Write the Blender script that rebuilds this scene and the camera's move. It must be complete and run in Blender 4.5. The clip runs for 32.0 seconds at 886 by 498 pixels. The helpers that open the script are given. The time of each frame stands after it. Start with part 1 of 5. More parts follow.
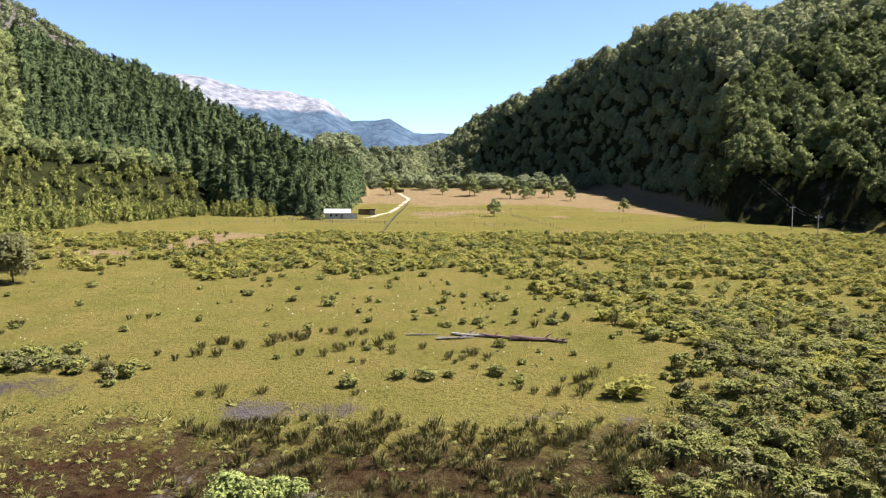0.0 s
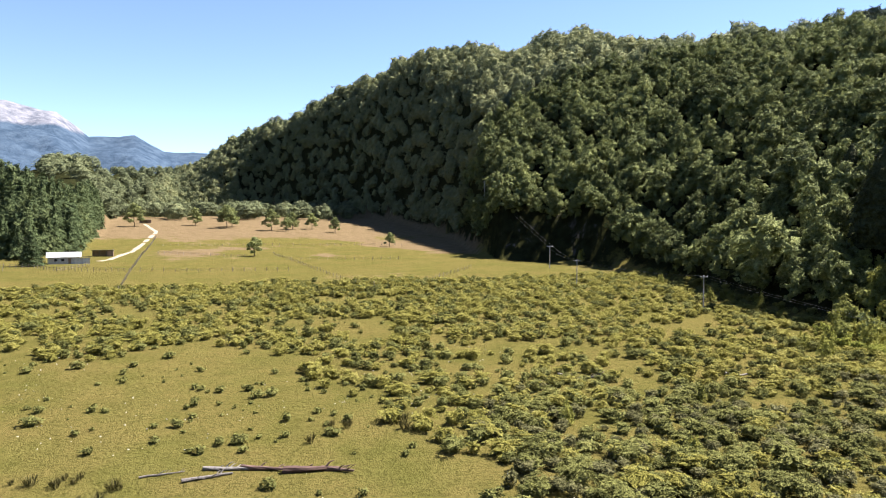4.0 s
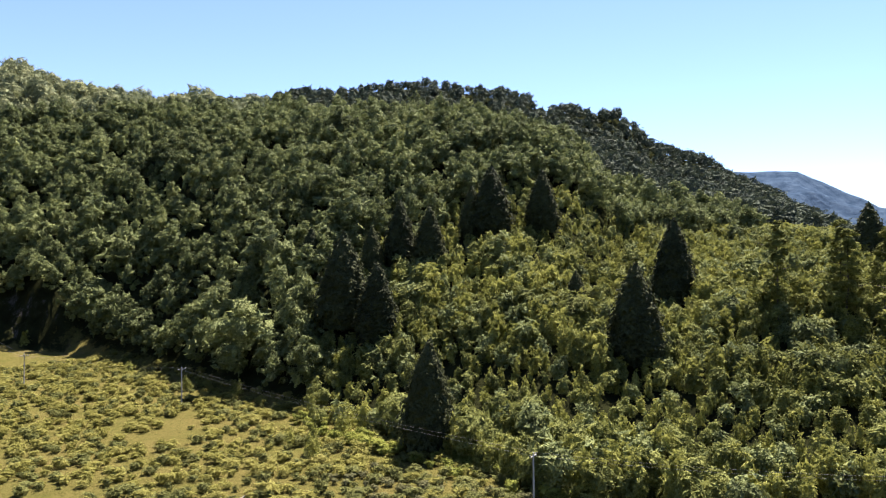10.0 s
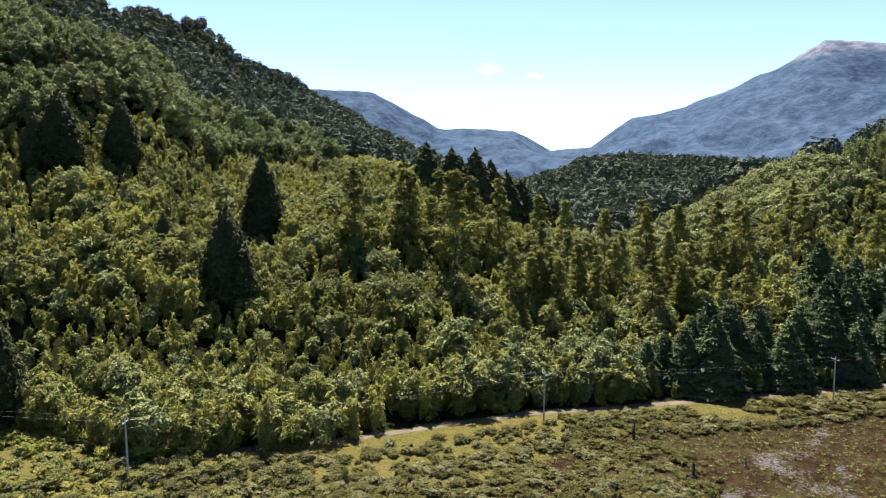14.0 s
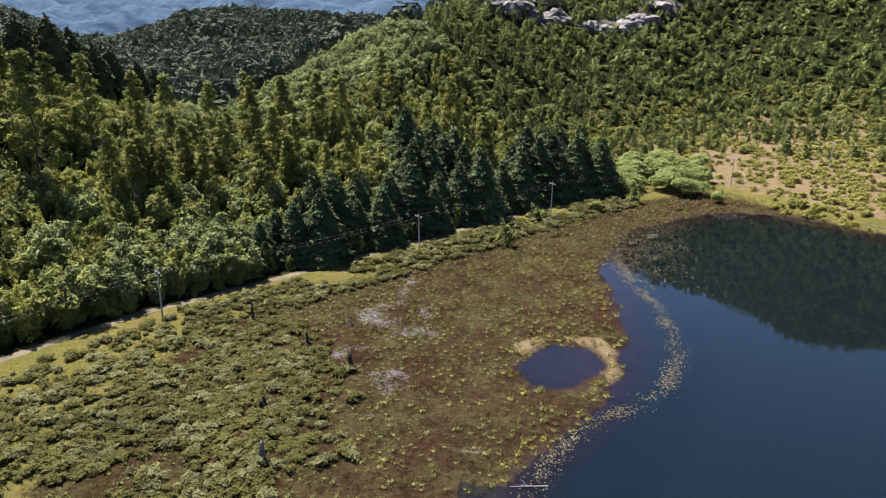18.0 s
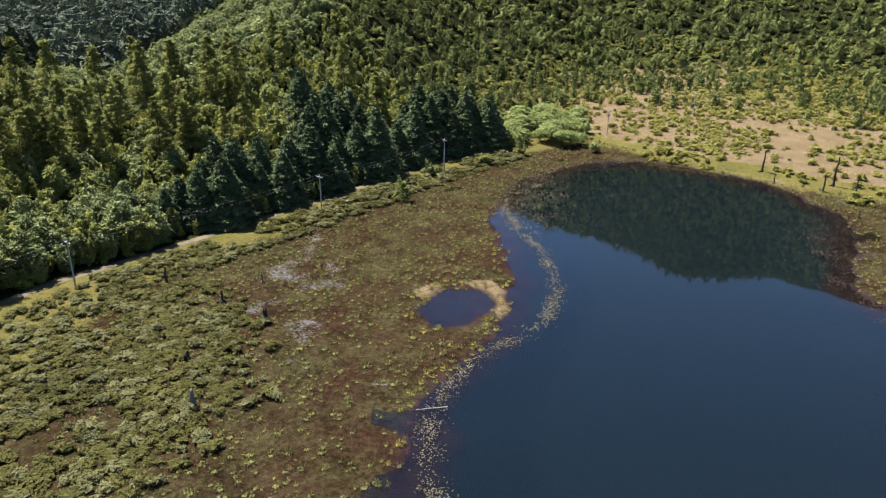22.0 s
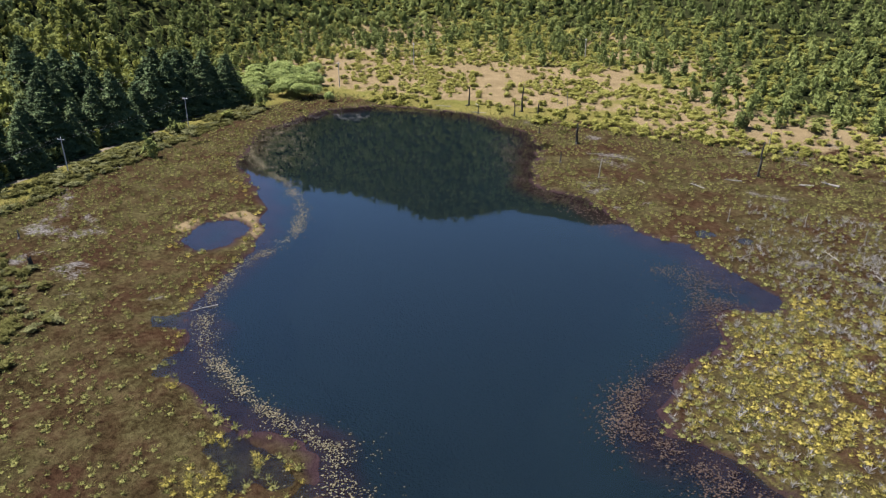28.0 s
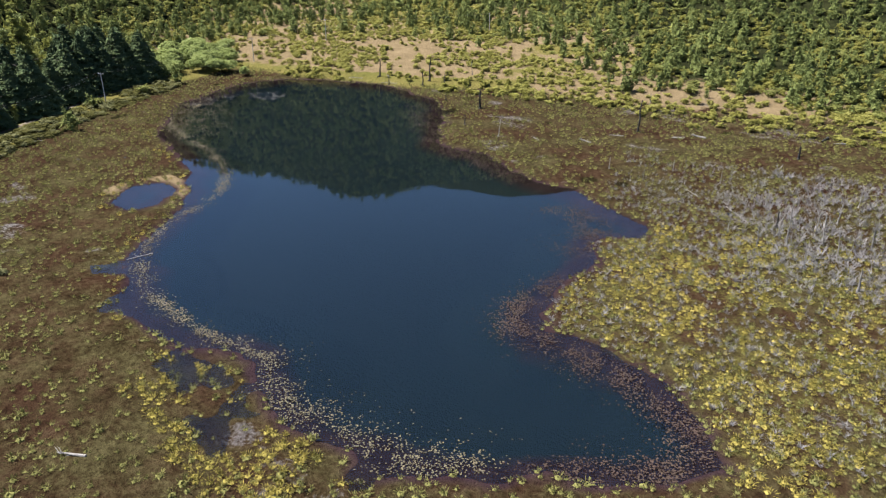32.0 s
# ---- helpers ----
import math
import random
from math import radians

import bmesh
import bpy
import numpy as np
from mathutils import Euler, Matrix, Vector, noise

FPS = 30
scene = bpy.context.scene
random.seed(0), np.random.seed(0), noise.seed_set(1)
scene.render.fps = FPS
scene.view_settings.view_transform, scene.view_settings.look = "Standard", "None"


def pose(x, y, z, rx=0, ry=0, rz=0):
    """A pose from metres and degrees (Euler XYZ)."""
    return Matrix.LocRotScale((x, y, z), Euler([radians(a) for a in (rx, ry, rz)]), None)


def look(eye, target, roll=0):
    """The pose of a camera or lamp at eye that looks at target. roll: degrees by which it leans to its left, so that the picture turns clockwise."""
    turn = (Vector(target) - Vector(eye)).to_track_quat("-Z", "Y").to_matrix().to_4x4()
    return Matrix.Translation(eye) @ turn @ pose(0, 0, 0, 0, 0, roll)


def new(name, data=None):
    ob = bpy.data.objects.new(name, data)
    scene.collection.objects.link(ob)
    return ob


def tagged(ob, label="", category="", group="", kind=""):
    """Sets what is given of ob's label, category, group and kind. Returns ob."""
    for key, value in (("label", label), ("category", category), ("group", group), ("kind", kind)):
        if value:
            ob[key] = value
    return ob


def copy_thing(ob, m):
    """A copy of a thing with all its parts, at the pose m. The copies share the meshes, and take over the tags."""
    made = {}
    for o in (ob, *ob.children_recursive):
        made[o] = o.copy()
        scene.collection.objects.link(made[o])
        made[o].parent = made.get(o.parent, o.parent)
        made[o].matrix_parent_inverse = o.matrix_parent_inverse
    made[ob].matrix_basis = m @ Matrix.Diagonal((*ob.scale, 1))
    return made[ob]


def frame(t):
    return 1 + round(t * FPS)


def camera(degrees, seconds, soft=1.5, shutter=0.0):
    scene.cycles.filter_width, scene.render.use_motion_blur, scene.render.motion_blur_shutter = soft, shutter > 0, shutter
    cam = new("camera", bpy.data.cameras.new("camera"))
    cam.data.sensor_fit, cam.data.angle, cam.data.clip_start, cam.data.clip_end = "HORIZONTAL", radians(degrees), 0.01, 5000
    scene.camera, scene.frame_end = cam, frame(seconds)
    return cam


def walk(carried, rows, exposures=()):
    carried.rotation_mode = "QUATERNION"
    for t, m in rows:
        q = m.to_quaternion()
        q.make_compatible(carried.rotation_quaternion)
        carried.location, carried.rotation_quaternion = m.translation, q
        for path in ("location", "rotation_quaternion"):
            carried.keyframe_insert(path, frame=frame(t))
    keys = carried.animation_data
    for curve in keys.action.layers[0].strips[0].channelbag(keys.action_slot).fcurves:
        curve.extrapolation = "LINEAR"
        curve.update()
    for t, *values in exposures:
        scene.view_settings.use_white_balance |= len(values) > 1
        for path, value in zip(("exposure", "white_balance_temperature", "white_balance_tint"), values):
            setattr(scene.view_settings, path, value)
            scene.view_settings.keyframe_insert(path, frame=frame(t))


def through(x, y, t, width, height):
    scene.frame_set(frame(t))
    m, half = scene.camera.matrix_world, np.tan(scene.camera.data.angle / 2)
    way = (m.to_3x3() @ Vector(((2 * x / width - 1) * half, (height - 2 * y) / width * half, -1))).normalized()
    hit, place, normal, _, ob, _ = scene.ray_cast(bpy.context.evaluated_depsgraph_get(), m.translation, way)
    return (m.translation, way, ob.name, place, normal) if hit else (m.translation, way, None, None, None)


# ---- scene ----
cam = camera(63.47, 32.0, soft=1.15)
PATH = [
    (0, (1.18, 2.95, 19.22), (1.051, 12.918, 18.399), 0.18),
    (0.5, (1.19, 5.01, 20.14), (1.393, 14.974, 19.311), 0.16),
    (1, (1.15, 7.07, 21.01), (1.703, 17.025, 20.190), 0.12),
    (1.5, (1.13, 9.14, 21.82), (2.027, 19.071, 20.998), 0.11),
    (2, (1.16, 11.27, 22.67), (2.455, 21.150, 21.854), 0.16),
    (2.5, (1.21, 13.37, 23.53), (2.963, 23.184, 22.764), 0.17),
    (3, (1.32, 15.41, 24.33), (3.540, 25.139, 23.656), 0.15),
    (3.5, (1.56, 17.45, 25.16), (4.222, 27.069, 24.573), 0.16),
    (5.5, (3.20, 25.55, 28.32), (7.646, 34.510, 28.069), 0.13),
    (6, (3.64, 27.46, 29.16), (8.526, 36.189, 28.997), 0.10),
    (6.5, (4.09, 29.30, 30.07), (9.472, 37.725, 29.977), 0.09),
    (7, (4.47, 30.80, 31.01), (10.386, 38.869, 31.003), 0.06),
    (7.5, (4.82, 31.67, 31.88), (11.263, 39.309, 31.963), -0.01),
    (8, (5.02, 31.94, 32.59), (11.971, 39.124, 32.752), -0.06),
    (8.5, (5.05, 31.87, 33.28), (12.488, 38.544, 33.434), -0.06),
    (9, (4.89, 31.65, 33.99), (12.776, 37.794, 34.133), -0.03),
    (9.5, (4.60, 31.42, 34.76), (12.892, 37.001, 34.889), -0.01),
    (10, (4.24, 31.20, 35.57), (12.904, 36.192, 35.694), 0.01),
    (10.5, (3.88, 31.00, 36.38), (12.872, 35.369, 36.493), -0.01),
    (11, (3.59, 30.85, 37.20), (12.864, 34.583, 37.310), -0.03),
    (11.5, (3.35, 30.73, 37.98), (12.863, 33.805, 38.054), 0.02),
    (12, (3.05, 30.60, 38.74), (12.759, 33.010, 38.604), 0.05),
    (12.5, (2.67, 30.48, 39.44), (12.506, 32.199, 39.002), 0.05),
    (13, (2.30, 30.39, 40.18), (12.219, 31.427, 39.428), 0.03),
    (13.5, (2.04, 30.33, 40.97), (11.995, 30.678, 40.088), 0.03),
    (14, (1.78, 30.25, 41.70), (11.721, 29.924, 40.618), 0.05),
    (14.5, (1.58, 30.12, 42.41), (11.431, 29.115, 41.025), 0.02),
    (16.5, (-0.33, 27.79, 44.65), (8.780, 24.460, 42.213), 0.14),
    (17, (-0.61, 27.64, 45.41), (8.211, 23.731, 42.772), 0.01),
    (17.5, (-0.93, 27.67, 46.28), (7.556, 23.202, 43.442), -0.05),
    (18, (-1.40, 27.81, 47.17), (6.709, 22.810, 44.137), -0.02),
    (18.5, (-1.98, 28.15, 48.03), (5.715, 22.634, 44.815), 0.01),
    (19, (-2.74, 28.68, 48.85), (4.539, 22.722, 45.463), -0.01),
    (19.5, (-3.66, 29.36, 49.59), (3.510, 23.303, 46.118), 0.01),
    (20, (-4.68, 30.07, 50.19), (2.472, 24.027, 46.679), 0.03),
    (20.5, (-5.82, 30.83, 50.63), (1.325, 24.806, 47.068), 0.02),
    (21, (-7.07, 31.70, 50.84), (0.060, 25.693, 47.239), 0.03),
    (21.5, (-8.39, 32.68, 50.94), (-1.270, 26.671, 47.308), 0.00),
    (22, (-9.72, 33.66, 50.96), (-2.602, 27.664, 47.311), -0.03),
    (22.5, (-11.07, 34.65, 50.92), (-3.989, 28.616, 47.259), -0.04),
    (23, (-12.49, 35.72, 50.82), (-5.419, 29.681, 47.139), -0.05),
    (23.5, (-13.98, 36.82, 50.68), (-6.957, 30.747, 46.961), -0.04),
    (24, (-15.51, 37.97, 50.54), (-8.631, 31.761, 46.788), -0.09),
    (24.5, (-17.10, 39.22, 50.49), (-10.491, 32.754, 46.696), -0.13),
    (25, (-18.73, 40.57, 50.53), (-12.425, 33.818, 46.699), -0.13),
    (25.5, (-20.35, 41.96, 50.61), (-14.368, 34.946, 46.745), -0.09),
    (26, (-21.90, 43.34, 50.72), (-16.245, 36.077, 46.809), -0.05),
    (26.5, (-23.40, 44.71, 50.83), (-18.078, 37.227, 46.883), -0.02),
    (28.5, (-29.83, 50.99, 51.15), (-25.429, 42.992, 47.058), -0.01),
    (29, (-31.08, 52.58, 51.10), (-26.801, 44.530, 46.984), 0.06),
    (29.5, (-32.27, 54.22, 51.04), (-28.110, 46.129, 46.889), 0.14),
    (30, (-33.41, 55.91, 51.02), (-29.370, 47.768, 46.842), 0.21),
    (30.5, (-34.47, 57.57, 51.05), (-30.553, 49.389, 46.842), 0.23),
    (31, (-35.51, 59.22, 51.10), (-31.706, 50.994, 46.871), 0.27),
    (31.5, (-36.55, 60.92, 51.18), (-32.871, 52.655, 46.922), 0.27),
    (32, (-37.61, 62.68, 51.25), (-34.042, 54.384, 46.968), 0.27),
]
walk(cam, [(t, look(eye, target, roll)) for t, eye, target, roll in PATH],
     exposures=[(0, 2.1, 6500, 15), (9, 2.17, 6500, 20), (14, 2.08, 6400, 18), (19, 2.05, 6230, 15), (32, 2.0, 6130, 12)])

# ---- light ----
SUN_AZ, SUN_EL = 83.0, 57.0          # compass bearing from +y, degrees above the horizon
world = bpy.data.worlds.new("sky")
scene.world = world
world.use_nodes = True
wn = world.node_tree.nodes
sky = wn.new("ShaderNodeTexSky")
sky.sky_type, sky.sun_disc = "NISHITA", False
sky.sun_elevation, sky.sun_rotation = radians(SUN_EL), radians(SUN_AZ)
sky.altitude, sky.air_density, sky.dust_density, sky.ozone_density = 2400, 0.9, 0.03, 3.0
wn["Background"].inputs["Strength"].default_value = 0.062
world.node_tree.links.new(sky.outputs[0], wn["Background"].inputs["Color"])
sun_data = bpy.data.lights.new("sun", "SUN")
sun_data.energy, sun_data.angle, sun_data.color = 5.0, radians(0.53), (1.0, 0.95, 0.86)
sun = new("sun", sun_data)
az, el = radians(SUN_AZ), radians(SUN_EL)
sun_way = Vector((math.sin(az) * math.cos(el), math.cos(az) * math.cos(el), math.sin(el)))
sun.matrix_world = look(sun_way * 300, (0, 0, 0))

rng = np.random.default_rng(7)


# ---- materials ----
def graph(name, rough=0.9):
    m = bpy.data.materials.new(name)
    m.use_nodes = True
    nt = m.node_tree
    b = nt.nodes["Principled BSDF"]
    b.inputs["Roughness"].default_value = rough
    b.inputs["Specular IOR Level"].default_value = 0.25
    return m, nt, b


def node(nt, kind, **values):
    n = nt.nodes.new(kind)
    for k, v in values.items():
        n.inputs[k].default_value = v
    return n


def noise_of(nt, scale, detail=4.0, coord="Object", rough=0.6):
    tc = nt.nodes.new("ShaderNodeTexCoord")
    n = node(nt, "ShaderNodeTexNoise", Scale=scale, Detail=detail, Roughness=rough)
    nt.links.new(tc.outputs[coord], n.inputs["Vector"])
    return n.outputs["Fac"]


def ramp(nt, fac, stops):
    r = nt.nodes.new("ShaderNodeValToRGB")
    e = r.color_ramp.elements
    while len(e) < len(stops):
        e.new(0.5)
    for el_, (p, c) in zip(e, stops):
        el_.position, el_.color = p, (*c, 1)
    nt.links.new(fac, r.inputs["Fac"])
    return r.outputs["Color"]


def mix(nt, fac, a, b, mode="MIX"):
    m = nt.nodes.new("ShaderNodeMix")
    m.data_type, m.blend_type = "RGBA", mode
    for sock, v in ((m.inputs[0], fac), (m.inputs[6], a), (m.inputs[7], b)):
        if isinstance(v, (int, float)):
            sock.default_value = v
        elif isinstance(v, tuple):
            sock.default_value = (*v, 1)
        else:
            nt.links.new(v, sock)
    return m.outputs[2]


def maths(nt, op, a, b=0.0):
    m = nt.nodes.new("ShaderNodeMath")
    m.operation = op
    for sock, v in zip(m.inputs, (a, b)):
        if isinstance(v, (int, float)):
            sock.default_value = v
        else:
            nt.links.new(v, sock)
    return m.outputs[0]


def bump(nt, b, height, strength, distance):
    n = node(nt, "ShaderNodeBump", Strength=strength, Distance=distance)
    nt.links.new(height, n.inputs["Height"])
    nt.links.new(n.outputs[0], b.inputs["Normal"])


def leaf_mat(name, dark, mid, light, patch=0.03, through=0.25, lace=0.0):
    """Foliage: sprays of small leaves, each turned its own way, whole plants drifting in hue. lace: the size of the leaves, between which a spray is open."""
    m, nt, b = graph(name, 0.75)
    b.inputs["Specular IOR Level"].default_value = 0.03
    geo = nt.nodes.new("ShaderNodeNewGeometry")
    info = nt.nodes.new("ShaderNodeObjectInfo")
    tc = nt.nodes.new("ShaderNodeTexCoord")
    big = noise_of(nt, patch, 2.0)
    cells = node(nt, "ShaderNodeTexVoronoi", Scale=1.0 / (lace or 0.2))
    nt.links.new(tc.outputs["Object"], cells.inputs["Vector"])
    leaf = nt.nodes.new("ShaderNodeSeparateColor")
    nt.links.new(cells.outputs["Color"], leaf.inputs[0])
    v = maths(nt, "ADD", maths(nt, "MULTIPLY", geo.outputs["Random Per Island"], 0.22), maths(nt, "MULTIPLY", big, 0.65))
    v = maths(nt, "ADD", v, maths(nt, "MULTIPLY", leaf.outputs[0], 0.22))
    v = maths(nt, "ADD", v, maths(nt, "MULTIPLY", maths(nt, "SUBTRACT", noise_of(nt, 0.3, 4.0), 0.5), 0.8))
    v = maths(nt, "ADD", v, maths(nt, "MULTIPLY", maths(nt, "SUBTRACT", info.outputs["Random"], 0.5), 0.25))
    # each leaf tilts away from its spray
    way = nt.nodes.new("ShaderNodeVectorMath")
    way.operation = "SUBTRACT"
    nt.links.new(cells.outputs["Color"], way.inputs[0])
    way.inputs[1].default_value = (0.5, 0.5, 0.5)
    tilt = nt.nodes.new("ShaderNodeVectorMath")
    tilt.operation = "MULTIPLY_ADD"
    nt.links.new(way.outputs[0], tilt.inputs[0])
    tilt.inputs[1].default_value = (1.4, 1.4, 1.4)
    nt.links.new(geo.outputs["Normal"], tilt.inputs[2])
    turned = nt.nodes.new("ShaderNodeVectorMath")
    turned.operation = "NORMALIZE"
    nt.links.new(tilt.outputs[0], turned.inputs[0])
    nt.links.new(turned.outputs[0], b.inputs["Normal"])
    dark, mid, light = ((c[0] * k, c[1] * k, c[2] * k * 1.06) for c, k in ((dark, 0.9), (mid, 0.95), (light, 0.72)))
    deep = tuple(0.5 * c for c in dark)
    col = ramp(nt, v, [(0.02, deep), (0.2, dark), (0.52, mid), (0.95, light)])
    nt.links.new(col, b.inputs["Base Color"])
    tr = nt.nodes.new("ShaderNodeBsdfTranslucent")
    nt.links.new(col, tr.inputs["Color"])
    sh = node(nt, "ShaderNodeMixShader", Fac=through)
    nt.links.new(b.outputs[0], sh.inputs[1])
    nt.links.new(tr.outputs[0], sh.inputs[2])
    last = sh
    if lace:
        gap = maths(nt, "GREATER_THAN", cells.outputs["Distance"], 0.6)
        last = nt.nodes.new("ShaderNodeMixShader")
        nt.links.new(gap, last.inputs[0])
        nt.links.new(sh.outputs[0], last.inputs[1])
        nt.links.new(nt.nodes.new("ShaderNodeBsdfTransparent").outputs[0], last.inputs[2])
    nt.links.new(last.outputs[0], nt.nodes["Material Output"].inputs["Surface"])
    return m


def plain_mat(name, a, b_, scale, rough=0.85, metal=0.0, relief=0.02, stretch=None):
    m, nt, b = graph(name, rough)
    tc = nt.nodes.new("ShaderNodeTexCoord")
    mp = nt.nodes.new("ShaderNodeMapping")
    mp.inputs["Scale"].default_value = stretch or (1, 1, 1)
    nt.links.new(tc.outputs["Object"], mp.inputs["Vector"])
    n = node(nt, "ShaderNodeTexNoise", Scale=scale, Detail=6.0)
    nt.links.new(mp.outputs[0], n.inputs["Vector"])
    info = nt.nodes.new("ShaderNodeObjectInfo")
    v = maths(nt, "ADD", n.outputs["Fac"], maths(nt, "MULTIPLY", maths(nt, "SUBTRACT", info.outputs["Random"], 0.5), 0.3))
    a, b_ = (tuple(0.74 * x for x in c) for c in (a, b_))
    nt.links.new(ramp(nt, v, [(0.3, a), (0.7, b_)]), b.inputs["Base Color"])
    b.inputs["Metallic"].default_value = metal
    bump(nt, b, n.outputs["Fac"], 0.6, relief)
    return m


BEECH = leaf_mat("beech_leaves", (0.0575, 0.0702, 0.0287), (0.159, 0.186, 0.0687), (0.383, 0.407, 0.139), through=0.28, lace=0.3)
# far beech: bluer than the near leaves, haze put into the colour
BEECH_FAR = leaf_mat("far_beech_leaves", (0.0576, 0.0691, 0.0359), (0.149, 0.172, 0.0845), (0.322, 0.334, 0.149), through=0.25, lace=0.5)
# ridge: haze blue and the shade of its facing side put into the colour
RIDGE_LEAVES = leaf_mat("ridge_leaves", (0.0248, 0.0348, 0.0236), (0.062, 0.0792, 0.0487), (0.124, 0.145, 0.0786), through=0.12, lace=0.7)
YOUNG = leaf_mat("young_beech_leaves", (0.0502, 0.0575, 0.0179), (0.155, 0.17, 0.0466), (0.365, 0.374, 0.103), through=0.28, lace=0.22)
HILL_BEECH = leaf_mat("hill_beech_leaves", (0.052, 0.065, 0.0208), (0.13, 0.153, 0.0468), (0.299, 0.312, 0.091), through=0.25, lace=0.25)
THICKET_FAR = leaf_mat("far_thicket_leaves", (0.065, 0.072, 0.02), (0.15, 0.16, 0.042), (0.27, 0.27, 0.08), through=0.4, lace=0.35)
PINE = leaf_mat("pine_needles", (0.0194, 0.0305, 0.0139), (0.061, 0.0859, 0.036), (0.154, 0.187, 0.0734), through=0.15, lace=0.25)
CYPRESS = leaf_mat("cypress_leaves", (0.0168, 0.0216, 0.0108), (0.0408, 0.048, 0.0204), (0.12, 0.13, 0.048), through=0.1)
THICKET = leaf_mat("thicket_leaves", (0.0774, 0.0861, 0.0225), (0.254, 0.26, 0.061), (0.511, 0.502, 0.125), through=0.3, lace=0.2)
EUCA = leaf_mat("eucalyptus_leaves", (0.0566, 0.0632, 0.0168), (0.179, 0.189, 0.0446), (0.378, 0.378, 0.0929), through=0.28, lace=0.2)
SHRUB = leaf_mat("shrub_leaves", (0.0612, 0.0673, 0.0204), (0.153, 0.159, 0.0469), (0.296, 0.291, 0.0935), through=0.3, lace=0.13)
GOLD = leaf_mat("barberry_leaves", (0.0739, 0.0739, 0.0181), (0.208, 0.199, 0.0452), (0.37, 0.342, 0.0992), 0.05, 0.38, lace=0.13)
BOGSHRUB = leaf_mat("bog_shrub_leaves", (0.0328, 0.0328, 0.00902), (0.082, 0.0787, 0.0221), (0.16, 0.148, 0.0451), 0.09, 0.28, lace=0.12)
GREYBUSH = leaf_mat("heath_leaves", (0.0622, 0.0651, 0.0268), (0.144, 0.141, 0.0574), (0.248, 0.239, 0.115), 0.06, 0.3, lace=0.12)
WILLOW = leaf_mat("willow_leaves", (0.1, 0.12, 0.032), (0.22, 0.26, 0.08), (0.36, 0.4, 0.14), 0.06, 0.35, lace=0.2)
FERN = leaf_mat("fern_fronds", (0.1, 0.115, 0.022), (0.24, 0.26, 0.05), (0.42, 0.43, 0.1), 0.08, 0.35, lace=0.14)
RUSH = leaf_mat("rush_blades", (0.03, 0.029, 0.012), (0.075, 0.07, 0.024), (0.16, 0.14, 0.05), 0.08, 0.15)
SEDGE = leaf_mat("sedge_blades", (0.0456, 0.0456, 0.0146), (0.114, 0.111, 0.0346), (0.22, 0.208, 0.0657), 0.06, 0.2)
YELLOWMOSS = leaf_mat("yellow_sedge_blades", (0.12, 0.106, 0.0264), (0.276, 0.228, 0.0528), (0.48, 0.39, 0.102), 0.08, 0.25)
TWIGS = plain_mat("dead_twigs", (0.132, 0.122, 0.121), (0.246, 0.232, 0.229), 3.0)
BARK = plain_mat("bark", (0.06, 0.045, 0.035), (0.14, 0.115, 0.09), 6.0, stretch=(3, 3, 0.5))
CHARRED = plain_mat("charred_wood", (0.012, 0.011, 0.01), (0.05, 0.045, 0.04), 5.0, stretch=(3, 3, 0.4))
BLEACHED = plain_mat("bleached_wood", (0.13, 0.118, 0.108), (0.3, 0.28, 0.255), 4.0, stretch=(3, 3, 0.4))
POLE = plain_mat("weathered_pole", (0.38, 0.36, 0.34), (0.58, 0.56, 0.53), 4.0, stretch=(4, 4, 0.3))
FENCE = plain_mat("fence_wood", (0.13, 0.11, 0.09), (0.27, 0.24, 0.2), 4.0)
BOARD = plain_mat("barn_boards", (0.22, 0.15, 0.1), (0.4, 0.28, 0.19), 3.0)
WHITEWASH = plain_mat("whitewashed_boards", (0.5, 0.49, 0.46), (0.75, 0.74, 0.7), 2.0)
ZINC = plain_mat("corrugated_zinc", (0.55, 0.56, 0.57), (0.75, 0.76, 0.77), 0.8, rough=0.45, metal=0.5)
PORCELAIN = plain_mat("porcelain", (0.6, 0.6, 0.58), (0.8, 0.8, 0.78), 5.0, rough=0.3)
WIRE = plain_mat("wire", (0.08, 0.08, 0.08), (0.14, 0.14, 0.14), 2.0, rough=0.5, metal=0.6)
PAD = leaf_mat("lily_leaves", (0.0461, 0.0384, 0.023), (0.0998, 0.0845, 0.0499), (0.161, 0.142, 0.0883), 0.1, 0.0)
REDPAD = leaf_mat("red_lily_leaves", (0.0224, 0.0152, 0.0128), (0.044, 0.0296, 0.0232), (0.08, 0.0592, 0.04), 0.1, 0.0)
ROCK = plain_mat("grey_rock", (0.093, 0.0806, 0.0744), (0.248, 0.223, 0.205), 0.4, relief=0.5)


